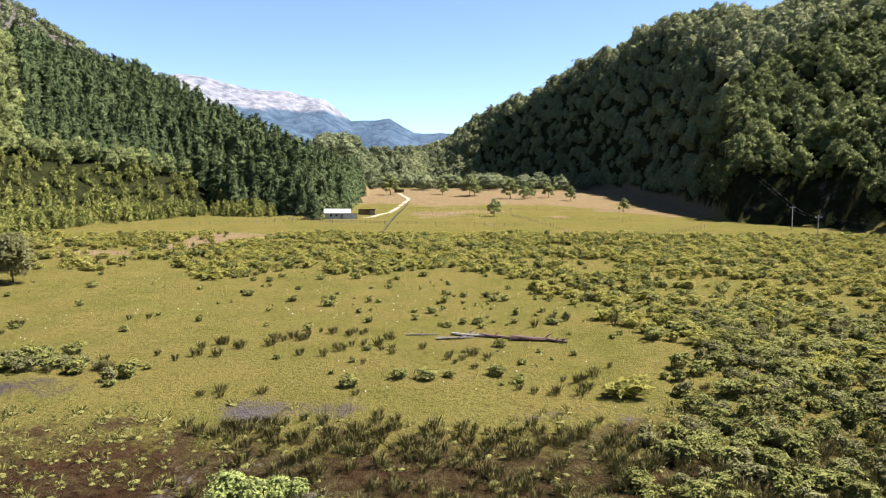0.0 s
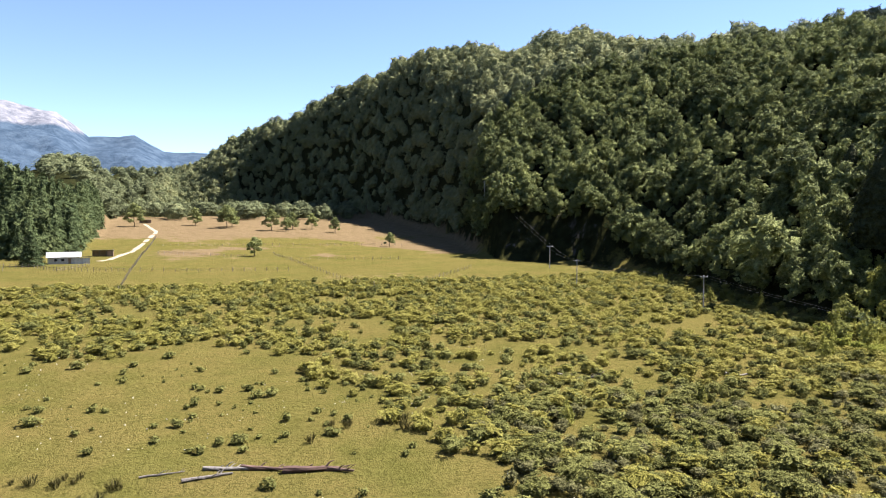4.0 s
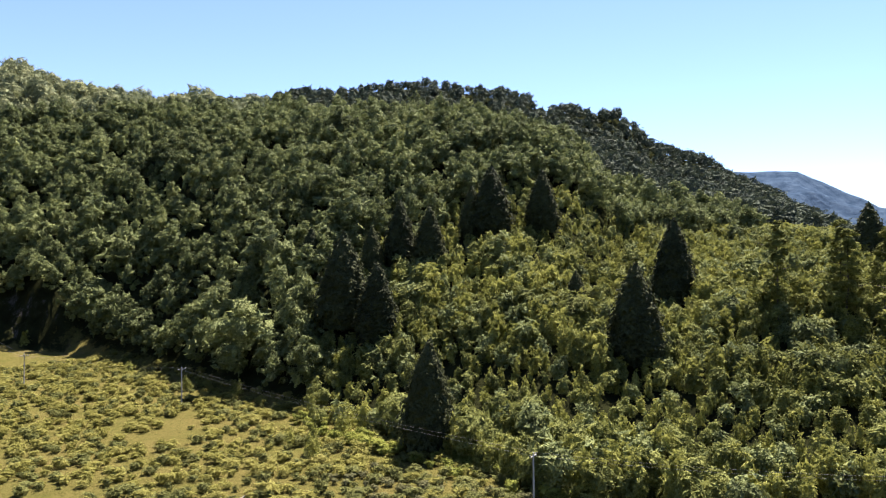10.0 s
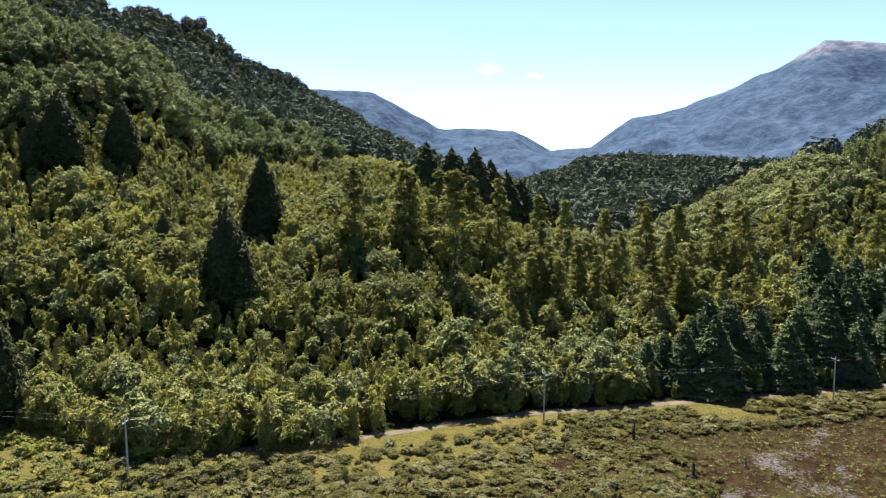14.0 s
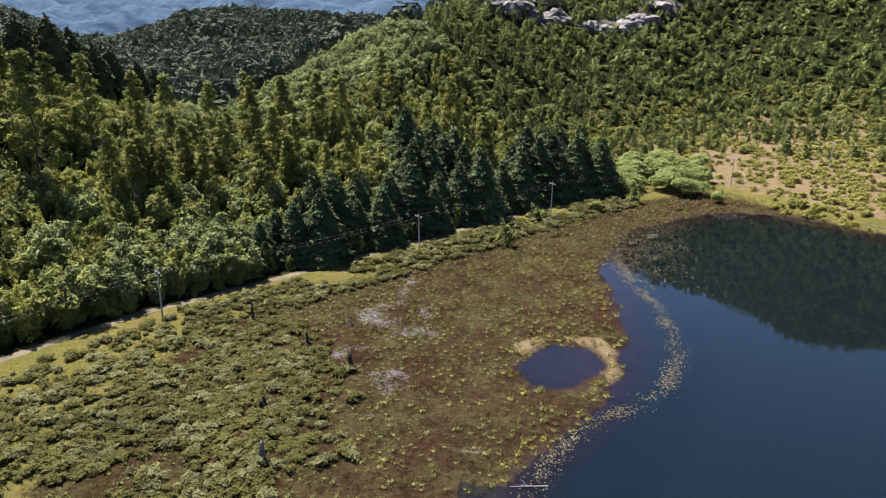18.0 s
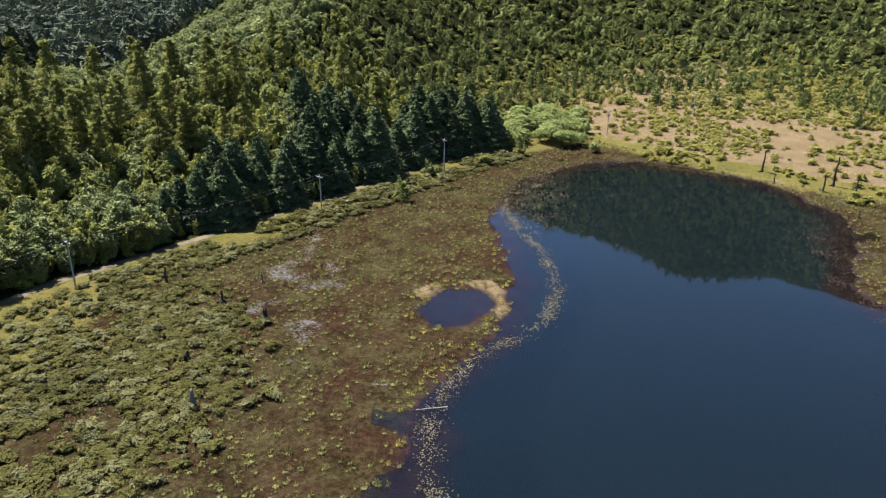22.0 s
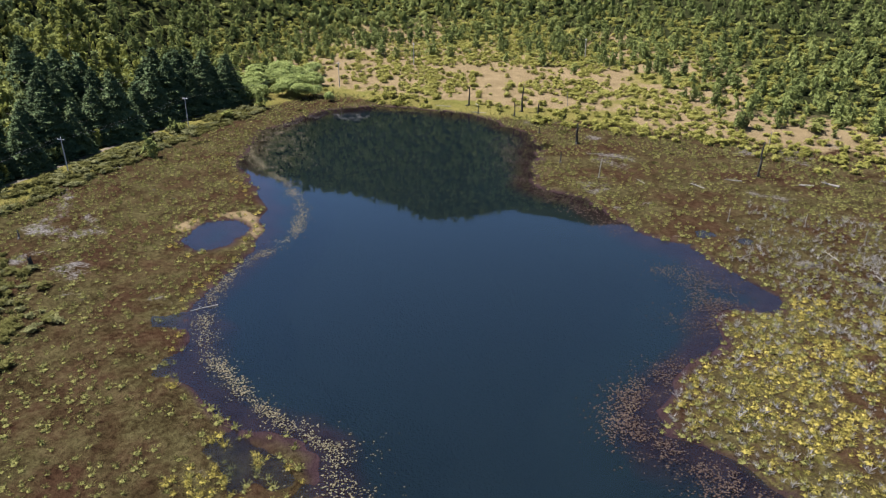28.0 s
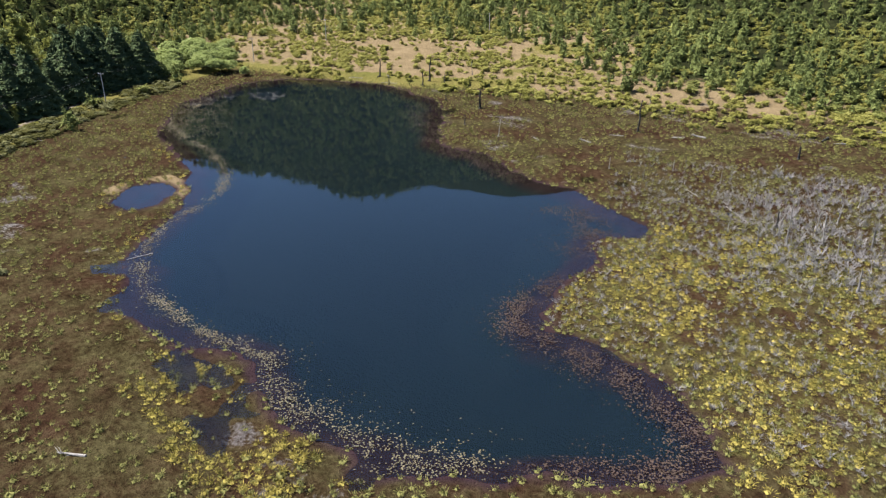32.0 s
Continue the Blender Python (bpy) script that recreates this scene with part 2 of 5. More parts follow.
def ground_mat():
    m, nt, b = graph("valley_ground", 0.95)
    b.inputs["Specular IOR Level"].default_value = 0.0
    fine, mid_, big = noise_of(nt, 2.2, 6.0), noise_of(nt, 0.22, 5.0), noise_of(nt, 0.035, 4.0)
    speck = noise_of(nt, 9.0, 3.0)

    def zone(layer):
        a = nt.nodes.new("ShaderNodeAttribute")
        a.attribute_name = layer
        s = nt.nodes.new("ShaderNodeSeparateColor")
        nt.links.new(a.outputs["Color"], s.inputs[0])
        return s.outputs

    def ragged(fac):
        """A zone's edge broken up by the finer growth."""
        v = maths(nt, "ADD", maths(nt, "MULTIPLY", maths(nt, "SUBTRACT", mid_, 0.5), 1.1), maths(nt, "MULTIPLY", maths(nt, "SUBTRACT", fine, 0.5), 0.7))
        v = maths(nt, "ADD", fac, v)
        mr = node(nt, "ShaderNodeMapRange")
        mr.inputs["From Min"].default_value, mr.inputs["From Max"].default_value = 0.47, 0.7
        nt.links.new(v, mr.inputs["Value"])
        return mr.outputs[0]

    z1, z2 = zone("growth"), zone("bare")
    grass = mix(nt, big, ramp(nt, mid_, [(0.3, (0.105, 0.106, 0.025)), (0.7, (0.165, 0.155, 0.04))]),
                ramp(nt, mid_, [(0.3, (0.14, 0.128, 0.034)), (0.75, (0.215, 0.18, 0.058))]))
    worn = ramp(nt, noise_of(nt, 0.09, 6.0, rough=0.7), [(0.36, (0, 0, 0)), (0.62, (0.8, 0.8, 0.8))])
    grass = mix(nt, worn, grass, (0.215, 0.166, 0.056))
    grass = mix(nt, maths(nt, "MULTIPLY", speck, 0.6), grass, (0.06, 0.066, 0.013))
    blades = noise_of(nt, 1.6, 8.0, rough=0.85)
    grass = mix(nt, ramp(nt, blades, [(0.34, (1, 1, 1)), (0.5, (0, 0, 0))]), grass, (0.045, 0.052, 0.01))
    clumps = noise_of(nt, 1.1, 6.0, rough=0.8)
    mixed = maths(nt, "ADD", maths(nt, "MULTIPLY", clumps, 0.75), maths(nt, "MULTIPLY", mid_, 0.35))
    peat = ramp(nt, mixed, [(0.35, (0.008, 0.005, 0.004)), (0.45, (0.026, 0.013, 0.008)), (0.55, (0.046, 0.024, 0.014)), (0.7, (0.075, 0.046, 0.026))])
    turf = ramp(nt, mixed, [(0.36, (0.01, 0.008, 0.004)), (0.46, (0.03, 0.022, 0.01)), (0.55, (0.058, 0.047, 0.02)), (0.7, (0.115, 0.1, 0.042))])
    marsh = mix(nt, ramp(nt, noise_of(nt, 0.07, 6.0, rough=0.7), [(0.42, (0, 0, 0)), (0.6, (0.9, 0.9, 0.9))]), turf, peat)
    marsh = mix(nt, 1.0, marsh, (0.82, 0.82, 0.82), "MULTIPLY")
    tan = ramp(nt, maths(nt, "ADD", maths(nt, "MULTIPLY", fine, 0.5), maths(nt, "MULTIPLY", mid_, 0.5)),
               [(0.3, (0.12, 0.088, 0.044)), (0.55, (0.2, 0.148, 0.078)), (0.75, (0.27, 0.21, 0.122))])
    place = nt.nodes.new("ShaderNodeNewGeometry")
    deep = nt.nodes.new("ShaderNodeSeparateXYZ")
    nt.links.new(place.outputs["Position"], deep.inputs[0])
    depth = node(nt, "ShaderNodeMapRange")
    depth.inputs["From Min"].default_value, depth.inputs["From Max"].default_value = -0.25, -1.1
    nt.links.new(deep.outputs["Z"], depth.inputs["Value"])
    bed = mix(nt, depth.outputs[0], ramp(nt, mid_, [(0.3, (0.02, 0.012, 0.014)), (0.7, (0.05, 0.03, 0.032))]), (0.016, 0.028, 0.032))
    # near-black forest floor: the shade between the plants is put into its colour
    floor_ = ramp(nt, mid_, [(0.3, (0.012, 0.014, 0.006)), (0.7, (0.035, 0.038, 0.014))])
    rock = ramp(nt, mid_, [(0.3, (0.06, 0.053, 0.045)), (0.5, (0.11, 0.098, 0.086)), (0.7, (0.16, 0.145, 0.13))])
    mud = ramp(nt, fine, [(0.3, (0.034, 0.027, 0.025)), (0.7, (0.095, 0.077, 0.066))])
    col = mix(nt, ragged(z1[0]), grass, marsh)
    col = mix(nt, ragged(z1[1]), col, tan)
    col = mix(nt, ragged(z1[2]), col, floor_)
    wet = ragged(z2[0])
    col = mix(nt, wet, col, mud)
    nt.links.new(maths(nt, "MULTIPLY", maths(nt, "MULTIPLY", wet, z1[0]), 0.5), b.inputs["Specular IOR Level"])
    nt.links.new(maths(nt, "SUBTRACT", 0.95, maths(nt, "MULTIPLY", maths(nt, "MULTIPLY", wet, z1[0]), 0.65)), b.inputs["Roughness"])
    col = mix(nt, ragged(z2[1]), col, rock)
    col = mix(nt, z2[2], col, bed)
    col = mix(nt, 1.0, col, (0.63, 0.63, 0.67), "MULTIPLY")
    nt.links.new(col, b.inputs["Base Color"])
    bump(nt, b, maths(nt, "ADD", maths(nt, "ADD", fine, mid_), clumps), 0.9, 0.3)
    return m


def far_mat():
    """Distant mountains in haze-blue: wooded feet, bare rock, old snow in the gullies."""
    m, nt, b = graph("far_mountain", 0.95)
    b.inputs["Specular IOR Level"].default_value = 0.0
    n1, n2 = noise_of(nt, 0.004, 8.0), noise_of(nt, 0.018, 8.0)
    a = nt.nodes.new("ShaderNodeAttribute")
    a.attribute_name = "growth"
    s = nt.nodes.new("ShaderNodeSeparateColor")
    nt.links.new(a.outputs["Color"], s.inputs[0])
    # the haze of distance is put into these blue, paled colours
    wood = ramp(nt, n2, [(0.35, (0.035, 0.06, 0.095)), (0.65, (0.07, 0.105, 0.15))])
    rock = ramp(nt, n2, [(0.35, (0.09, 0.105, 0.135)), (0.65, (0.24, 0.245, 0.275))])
    up = maths(nt, "ADD", s.outputs[0], maths(nt, "MULTIPLY", maths(nt, "SUBTRACT", n1, 0.5), 0.7))
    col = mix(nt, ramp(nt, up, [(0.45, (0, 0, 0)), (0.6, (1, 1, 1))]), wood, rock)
    snow = maths(nt, "ADD", s.outputs[1], maths(nt, "MULTIPLY", maths(nt, "SUBTRACT", n2, 0.5), 1.2))
    col = mix(nt, ramp(nt, snow, [(0.6, (0, 0, 0)), (0.68, (1, 1, 1))]), col, (0.8, 0.83, 0.88))
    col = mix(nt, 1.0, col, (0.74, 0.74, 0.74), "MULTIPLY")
    nt.links.new(col, b.inputs["Base Color"])
    bump(nt, b, n2, 1.0, 12.0)
    return m


def water_mat():
    m, nt, b = graph("lake_water", 0.0)
    out = nt.nodes["Material Output"]
    gl = node(nt, "ShaderNodeBsdfGlossy", Roughness=0.015)
    tp = nt.nodes.new("ShaderNodeBsdfTransparent")
    tp.inputs["Color"].default_value = (0.6, 0.62, 0.62, 1)
    fr = node(nt, "ShaderNodeFresnel", IOR=1.45)
    n = noise_of(nt, 1.1, 3.0)
    bm_ = node(nt, "ShaderNodeBump", Strength=0.05, Distance=0.02)
    nt.links.new(n, bm_.inputs["Height"])
    nt.links.new(bm_.outputs[0], gl.inputs["Normal"])
    sh = nt.nodes.new("ShaderNodeMixShader")
    nt.links.new(fr.outputs[0], sh.inputs[0])
    nt.links.new(tp.outputs[0], sh.inputs[1])
    nt.links.new(gl.outputs[0], sh.inputs[2])
    nt.links.new(sh.outputs[0], out.inputs["Surface"])
    return m


FLOWER = plain_mat("white_petals", (0.6, 0.58, 0.5), (0.8, 0.78, 0.72), 3.0)
GROUND, FAR, WATER = ground_mat(), far_mat(), water_mat()


# ---- helpers for meshes ----
def part(name, bm, material, parent=None, label=""):
    me = bpy.data.meshes.new(name)
    bm.to_mesh(me)
    bm.free()
    me.materials.append(material)
    ob = new(name, me)
    if parent:
        ob.parent = parent
    if label:
        ob["label"] = label
    return ob


def sheet(name, verts, faces, material, smooth=False):
    """One mesh object from arrays of corners and of quads or triangles."""
    me = bpy.data.meshes.new(name)
    verts, faces = np.asarray(verts, np.float32), np.asarray(faces, np.int32)
    k = faces.shape[1]
    me.vertices.add(len(verts))
    me.vertices.foreach_set("co", verts.ravel())
    me.loops.add(faces.size)
    me.loops.foreach_set("vertex_index", faces.ravel())
    me.polygons.add(len(faces))
    me.polygons.foreach_set("loop_start", np.arange(0, faces.size, k, dtype=np.int32))
    me.polygons.foreach_set("use_smooth", np.full(len(faces), smooth))
    me.update(calc_edges=True)
    me.materials.append(material)
    return new(name, me)


def lattice(seed):
    return np.random.default_rng(seed).random((256, 256))


LAT = lattice(3)


def vnoise(x, y):
    xi, yi = np.floor(x).astype(int), np.floor(y).astype(int)
    u, v = x - xi, y - yi
    u, v = u * u * (3 - 2 * u), v * v * (3 - 2 * v)
    g = lambda i, j: LAT[(xi + i) % 256, (yi + j) % 256]  # noqa: E731
    return (g(0, 0) * (1 - u) + g(1, 0) * u) * (1 - v) + (g(0, 1) * (1 - u) + g(1, 1) * u) * v


def fbm(x, y, size, octaves=4):
    """Rolling noise from -1 to 1 with features about size metres across."""
    out, amp, total = 0, 1.0, 0.0
    for o in range(octaves):
        out = out + amp * (vnoise(x / size * 2**o + 17.3 * o, y / size * 2**o + 5.1 * o) * 2 - 1)
        total, amp = total + amp, amp * 0.5
    return out / total


def smooth(a, b, x):
    t = np.clip((x - a) / (b - a), 0, 1)
    return t * t * (3 - 2 * t)


# ---- the lie of the land ----
HUB = np.array([0.0, 30.0])
# shoreline of the lake, and the small pool beside it
SHORE = [(116, -108), (116, -122), (105, -138), (86, -143), (65, -141), (47, -129), (36, -112), (30, -94), (17, -87),
         (1, -76), (-11, -71), (-17, -65), (-26, -61), (-25, -54), (-19, -51), (-21, -40), (-17, -29), (-16, -23),
         (-19, -19), (-26, -17), (-35, -14), (-42, -6), (-44, 1), (-35, 6), (-23, 12), (-12, 15), (-1, 14), (7, 10),
         (14, 4), (26, 4.5), (37, 1), (47, -9), (55, -19), (60, -33), (70, -49), (86, -60), (100, -72), (112, -91)]
POOL = [(73, -29), (76, -39), (71, -44), (64, -41), (62, -33), (65, -27)]
# bearing and distance at which the slopes begin
FOOT = [(-180, 200), (-150, 210), (-90, 190), (-60, 220), (-33, 290), (-20, 335), (-12, 300), (-9, 330), (-6, 700), (-2, 1000), (4, 950),
        (9, 760), (16, 570), (20, 420), (22, 315), (24, 288), (30, 279), (36, 242), (44, 181), (51, 155), (58, 140), (67, 116),
        (75, 110), (88, 112), (100, 125), (106, 135), (118, 155), (125, 180), (136, 235), (143, 320), (153, 325),
        (164, 300), (173, 235), (180, 200)]
# bearing, distance and height of the nearest crest
CREST = [(-180, 600, 160), (-150, 500, 110), (-90, 430, 110), (-60, 470, 130), (-40, 440, 115), (-30, 420, 78), (-24, 420, 68), (-19, 400, 51),
         (-15, 380, 40), (-12, 355, 29), (-9, 380, 20), (-6, 1100, 26), (-2, 1200, 64), (0, 1150, 80), (1.5, 1110, 104), (4, 1050, 117), (9, 900, 142), (10.6, 860, 153),
         (13, 800, 149), (15, 760, 160), (17.7, 710, 160), (22, 670, 148), (23.7, 650, 138), (26, 620, 146), (29.5, 580, 146), (32.7, 555, 129), (36, 520, 126), (39, 490, 117), (42, 465, 115),
         (44, 450, 109), (48, 435, 109), (53, 420, 106), (60, 400, 103), (66, 380, 96), (70, 365, 85), (74, 330, 57), (78, 312, 52), (84, 290, 49), (88, 278, 45), (91, 270, 39),
         (99, 260, 22), (105, 260, 15), (112, 280, 32), (120, 300, 47), (126, 420, 72)]
CREST += [(133, 560, 125), (140, 600, 164), (146, 600, 182), (151, 600, 203), (158, 600, 190), (165, 600, 198), (180, 600, 180)]
# bearing and height of the second ridge
RIDGE = [(-180, 150), (-60, 170), (-40, 240), (-32, 205), (-28, 165), (-25, 120), (-22, 80), (-12, 60), (0, 90), (20, 150), (40, 200), (46, 204), (50, 220), (55, 227), (60, 232), (62, 225),
         (66.9, 234), (67.5, 216), (70.5, 220), (72, 208), (73.6, 212), (74.8, 197), (76, 172), (78, 161), (80, 154), (81.8, 135), (85, 108), (88, 80), (91.4, 56),
         (95, 30), (98, 27), (101, 36), (103, 50), (106, 52), (110, 38), (116, 36), (124, 60), (140, 150), (180, 150)]
# bearing and height of the far mountains
MOUNT = [(-180, 350), (-60, 400), (-24, 640), (-21, 665), (-19, 655), (-16, 600), (-13, 590), (-10, 545), (-8, 425), (-5, 445), (-3, 365), (0, 360), (3, 290),
         (60, 200), (80, 520), (86, 500), (91, 300), (97, 285), (100, 165), (103, 190), (106, 345), (110, 410), (113, 505), (116, 600), (119, 725), (122, 690), (125, 650), (127, 570), (150, 400), (180, 350)]
RIDGE_R, MOUNT_R = 900.0, 4300.0


def table(rows, col, bearing):
    a = np.array(rows, float)
    return np.interp(bearing, a[:, 0], a[:, col])


def polygon_distance(x, y, ring):
    """Metres from the ring's edge, negative inside."""
    best, inside = np.full(x.shape, 1e9), np.zeros(x.shape, bool)
    for (x0, y0), (x1, y1) in zip(ring, ring[1:] + ring[:1]):
        dx, dy = x1 - x0, y1 - y0
        t = np.clip(((x - x0) * dx + (y - y0) * dy) / (dx * dx + dy * dy), 0, 1)
        best = np.minimum(best, np.hypot(x - x0 - t * dx, y - y0 - t * dy))
        inside ^= ((y0 > y) != (y1 > y)) & (x < dx * (y - y0) / (dy + 1e-9) + x0)
    return np.where(inside, -best, best)


def shore_distance(x, y):
    near = (np.abs(x - 30) < 150) & (np.abs(y + 60) < 160)
    out = np.full(x.shape, 200.0)
    xs, ys = x[near], y[near]
    d = np.minimum(polygon_distance(xs, ys, SHORE) + 3.0 * fbm(xs, ys, 8.0, 4), polygon_distance(xs, ys, POOL) + 1.2 * fbm(xs, ys, 5.0, 3))
    out[near] = np.minimum(d, 200)
    return out


def track_line(y):
    """Where the cart track below the trees runs: its x for each y."""
    return np.interp(y, [-125, -110, -86, -42, 10, 40, 68, 110, 160, 260, 360], [141, 141, 138, 128, 119, 108, 101, 112, 121, 122, 140])


def marshy(x, y):
    """1 in the bog round the lake, 0 on firm ground."""
    east = smooth(-6, -13, x - track_line(y) + 10 * smooth(-10, 20, y)) * smooth(-148, -136, y - 0.25 * np.minimum(0, x - 60))
    north = smooth(68, 55, y + 7 * fbm(x, y, 24) + 0.6 * np.maximum(0, x - 25))
    north = north * (0.58 + 0.42 * smooth(56, 44, y))
    mat = smooth(46, 58, x - 0.9 * np.maximum(0, 22 - y)) * smooth(-6, 4, y)
    tongue = smooth(-15, -22, x) * smooth(3, -3, y) * smooth(-66, -58, y)
    return east * north * smooth(-100, -70, x) * (1 - 0.15 * mat) * (1 - 0.28 * tongue)


def floor_height(x, y):
    z = 1.1 + 6.5 * smooth(40, 380, y) + 13 * smooth(360, 720, y) + 3.0 * smooth(-120, -260, y) + 0.35 * fbm(x, y, 25)
    return z * (1 - marshy(x, y)) + marshy(x, y) * (0.32 + 0.55 * fbm(x, y, 8.0, 3) + 0.15 * fbm(x, y, 40))


def scarp_zone(bearing):
    """Where a rocky scarp stands at the foot of the beech hill."""
    return smooth(21.0, 24.0, bearing) * smooth(35.5, 31.0, bearing)


def height(x, y):
    x, y = np.asarray(x, float), np.asarray(y, float)
    dx, dy = x - HUB[0], y - HUB[1]
    r, b = np.hypot(dx, dy), np.degrees(np.arctan2(dx, dy))
    foot, crest, top = table(FOOT, 1, b), table(CREST, 1, b), table(CREST, 2, b)
    ridge = table(RIDGE, 1, b)
    z = floor_height(x, y)
    t = np.clip((r - foot) / (crest - foot), 0, 1)
    south = smooth(118, 135, np.where(b < -150, 180, b))
    rise = np.sin(t * np.pi / 2) ** 1.15 * (1 - south) + t**1.6 * south
    z = z + (top - 6) * rise
    z = z + 15 * scarp_zone(b) * smooth(0, 13, r - foot) * (1 - t) ** 1.5
    z = z + rise * (9 * fbm(x, y, 90, 4) + 2 * fbm(x, y, 25, 3)) * np.minimum(1, top / 60)
    back = np.maximum(RIDGE_R, crest * 1.25)
    u = np.clip((r - crest) / (back - crest), 0, 1)
    dip = np.minimum(top, ridge) * 0.2 * np.sin(u * np.pi)
    beyond = top * (1 - u) + ridge * u - dip
    z = np.where(r > crest, z - top + beyond, z)
    fall = smooth(back, back * 1.9, r)
    z = z * (1 - 0.7 * fall) + 25 * fbm(x, y, 260, 4) * smooth(crest * 1.05, back, r)
    sd = shore_distance(x, y)
    z = np.minimum(z, np.where(sd < 4, 0.1 + 0.09 * sd, 50 + z))
    return np.where(sd < -3, np.maximum(-0.17 + (sd + 3) * 0.25, -3.0), z)


def height_at(x, y):
    return float(height(np.array([x]), np.array([y]))[0])


def slope_in(x, y):
    """How far up its slope a place lies, 0 at the foot and 1 at the crest."""
    dx, dy = np.asarray(x, float) - HUB[0], np.asarray(y, float) - HUB[1]
    r, b = np.hypot(dx, dy), np.degrees(np.arctan2(dx, dy))
    foot, crest = table(FOOT, 1, b), table(CREST, 1, b)
    return (r - foot) / (crest - foot), r, b


def dryness(x, y):
    """Where the grass has gone to straw."""
    north = smooth(285, 330, y) * smooth(-40, -10, x) * smooth(0.0, 0.25, 0.2 + fbm(x, y, 60, 3))
    north = np.maximum(north, smooth(430, 480, y) * smooth(900, 700, y) * (np.abs(x) < 200))
    north = np.maximum(north, 0.6 * smooth(222, 245, y) * smooth(-24, -12, x) * smooth(-0.05, 0.25, fbm(x + 30, y, 34, 3)))
    west = smooth(160, 185, y) * smooth(245, 225, y) * smooth(-40, -60, x) * smooth(-0.15, 0.15, fbm(x, y, 22, 3))
    south = smooth(-142, -156, y) * smooth(-330, -250, y) * smooth(-110, -40, x) * smooth(-0.6, -0.1, fbm(x, y, 35, 3))
    rim = smooth(4.0, 1.5, polygon_distance(x, y, POOL)) * smooth(-30, -36, y - 0.2 * (x - 68)) * smooth(-0.6, 0.2, fbm(x, y, 4, 3)) * 1.2
    return np.clip(north * 0.8 + west + south + rim, 0, 1)


OUTCROPS = [(249, -114, 5), (291, -188, 10), (283, -204, 8), (300, -212, 8), (281, -239, 9), (275, -252, 8), (279, -267, 10), (286, -288, 8), (293, -306, 11), (284, -326, 8), (277, -346, 11),
            (567, -211, 9), (262, -122, 4)]


def build_ground():
    steps = 640
    rings = np.concatenate([np.arange(0.5, 200, 1.6), 200 * 1.035 ** np.arange(0, 72)])
    rings = rings[rings < 2250]
    a = np.linspace(0, 2 * np.pi, steps, endpoint=False)
    rr, aa = np.meshgrid(rings, a, indexing="ij")
    x, y = HUB[0] + rr * np.sin(aa), HUB[1] + rr * np.cos(aa)
    z = height(x, y)
    n = len(rings)
    i, j = np.meshgrid(np.arange(n - 1), np.arange(steps), indexing="ij")
    k = (j + 1) % steps
    quads = np.stack([i * steps + j, i * steps + k, (i + 1) * steps + k, (i + 1) * steps + j], -1).reshape(-1, 4)[:, ::-1]
    ob = sheet("ground", np.stack([x, y, z], -1).reshape(-1, 3), quads, GROUND, True)
    t, r, b = slope_in(x, y)
    sd = shore_distance(x, y)
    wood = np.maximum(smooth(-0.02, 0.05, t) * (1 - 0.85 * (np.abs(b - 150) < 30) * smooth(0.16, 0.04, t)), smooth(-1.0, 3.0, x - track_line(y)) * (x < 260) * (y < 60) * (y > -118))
    # the scarp takes the dark floor colour in place of its shade
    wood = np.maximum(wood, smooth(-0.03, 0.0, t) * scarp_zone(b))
    rock = smooth(0.4, 0.55, fbm(x, y, 60, 4)) * smooth(0.5, 0.8, t) * (b > 117) * (b < 140) + 0.8 * smooth(1.05, 1.2, t) * (b < -26) * (b > -45)
    rock = np.maximum(rock, 0.42 * scarp_zone(b) * (r - table(FOOT, 1, b) > 2) * (r - table(FOOT, 1, b) < 14))
    for ox, oy, size in OUTCROPS:
        rock = np.maximum(rock, 0.75 * smooth(2.2 * size, 0.8 * size, np.hypot(x - ox, y - oy)))
    mudzone = marshy(x, y) * smooth(0.1, 0.5, fbm(x + 90, y, 12, 3)) * 0.5 * smooth(0.5, 2, sd)
    mudzone = np.maximum(mudzone, smooth(55, 61, y) * smooth(74, 66, y) * smooth(30, 8, x) * (x > -70) * smooth(-0.6, 0.2, fbm(x, y + 60, 14, 3)) * 0.66)
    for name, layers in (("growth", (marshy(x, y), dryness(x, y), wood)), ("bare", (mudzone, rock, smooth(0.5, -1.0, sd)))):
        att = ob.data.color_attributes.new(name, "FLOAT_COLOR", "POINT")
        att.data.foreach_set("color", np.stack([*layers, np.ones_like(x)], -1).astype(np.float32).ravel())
    tagged(ob, "grassy valley floor with brown bog and wooded slopes", "ground", kind="structure")


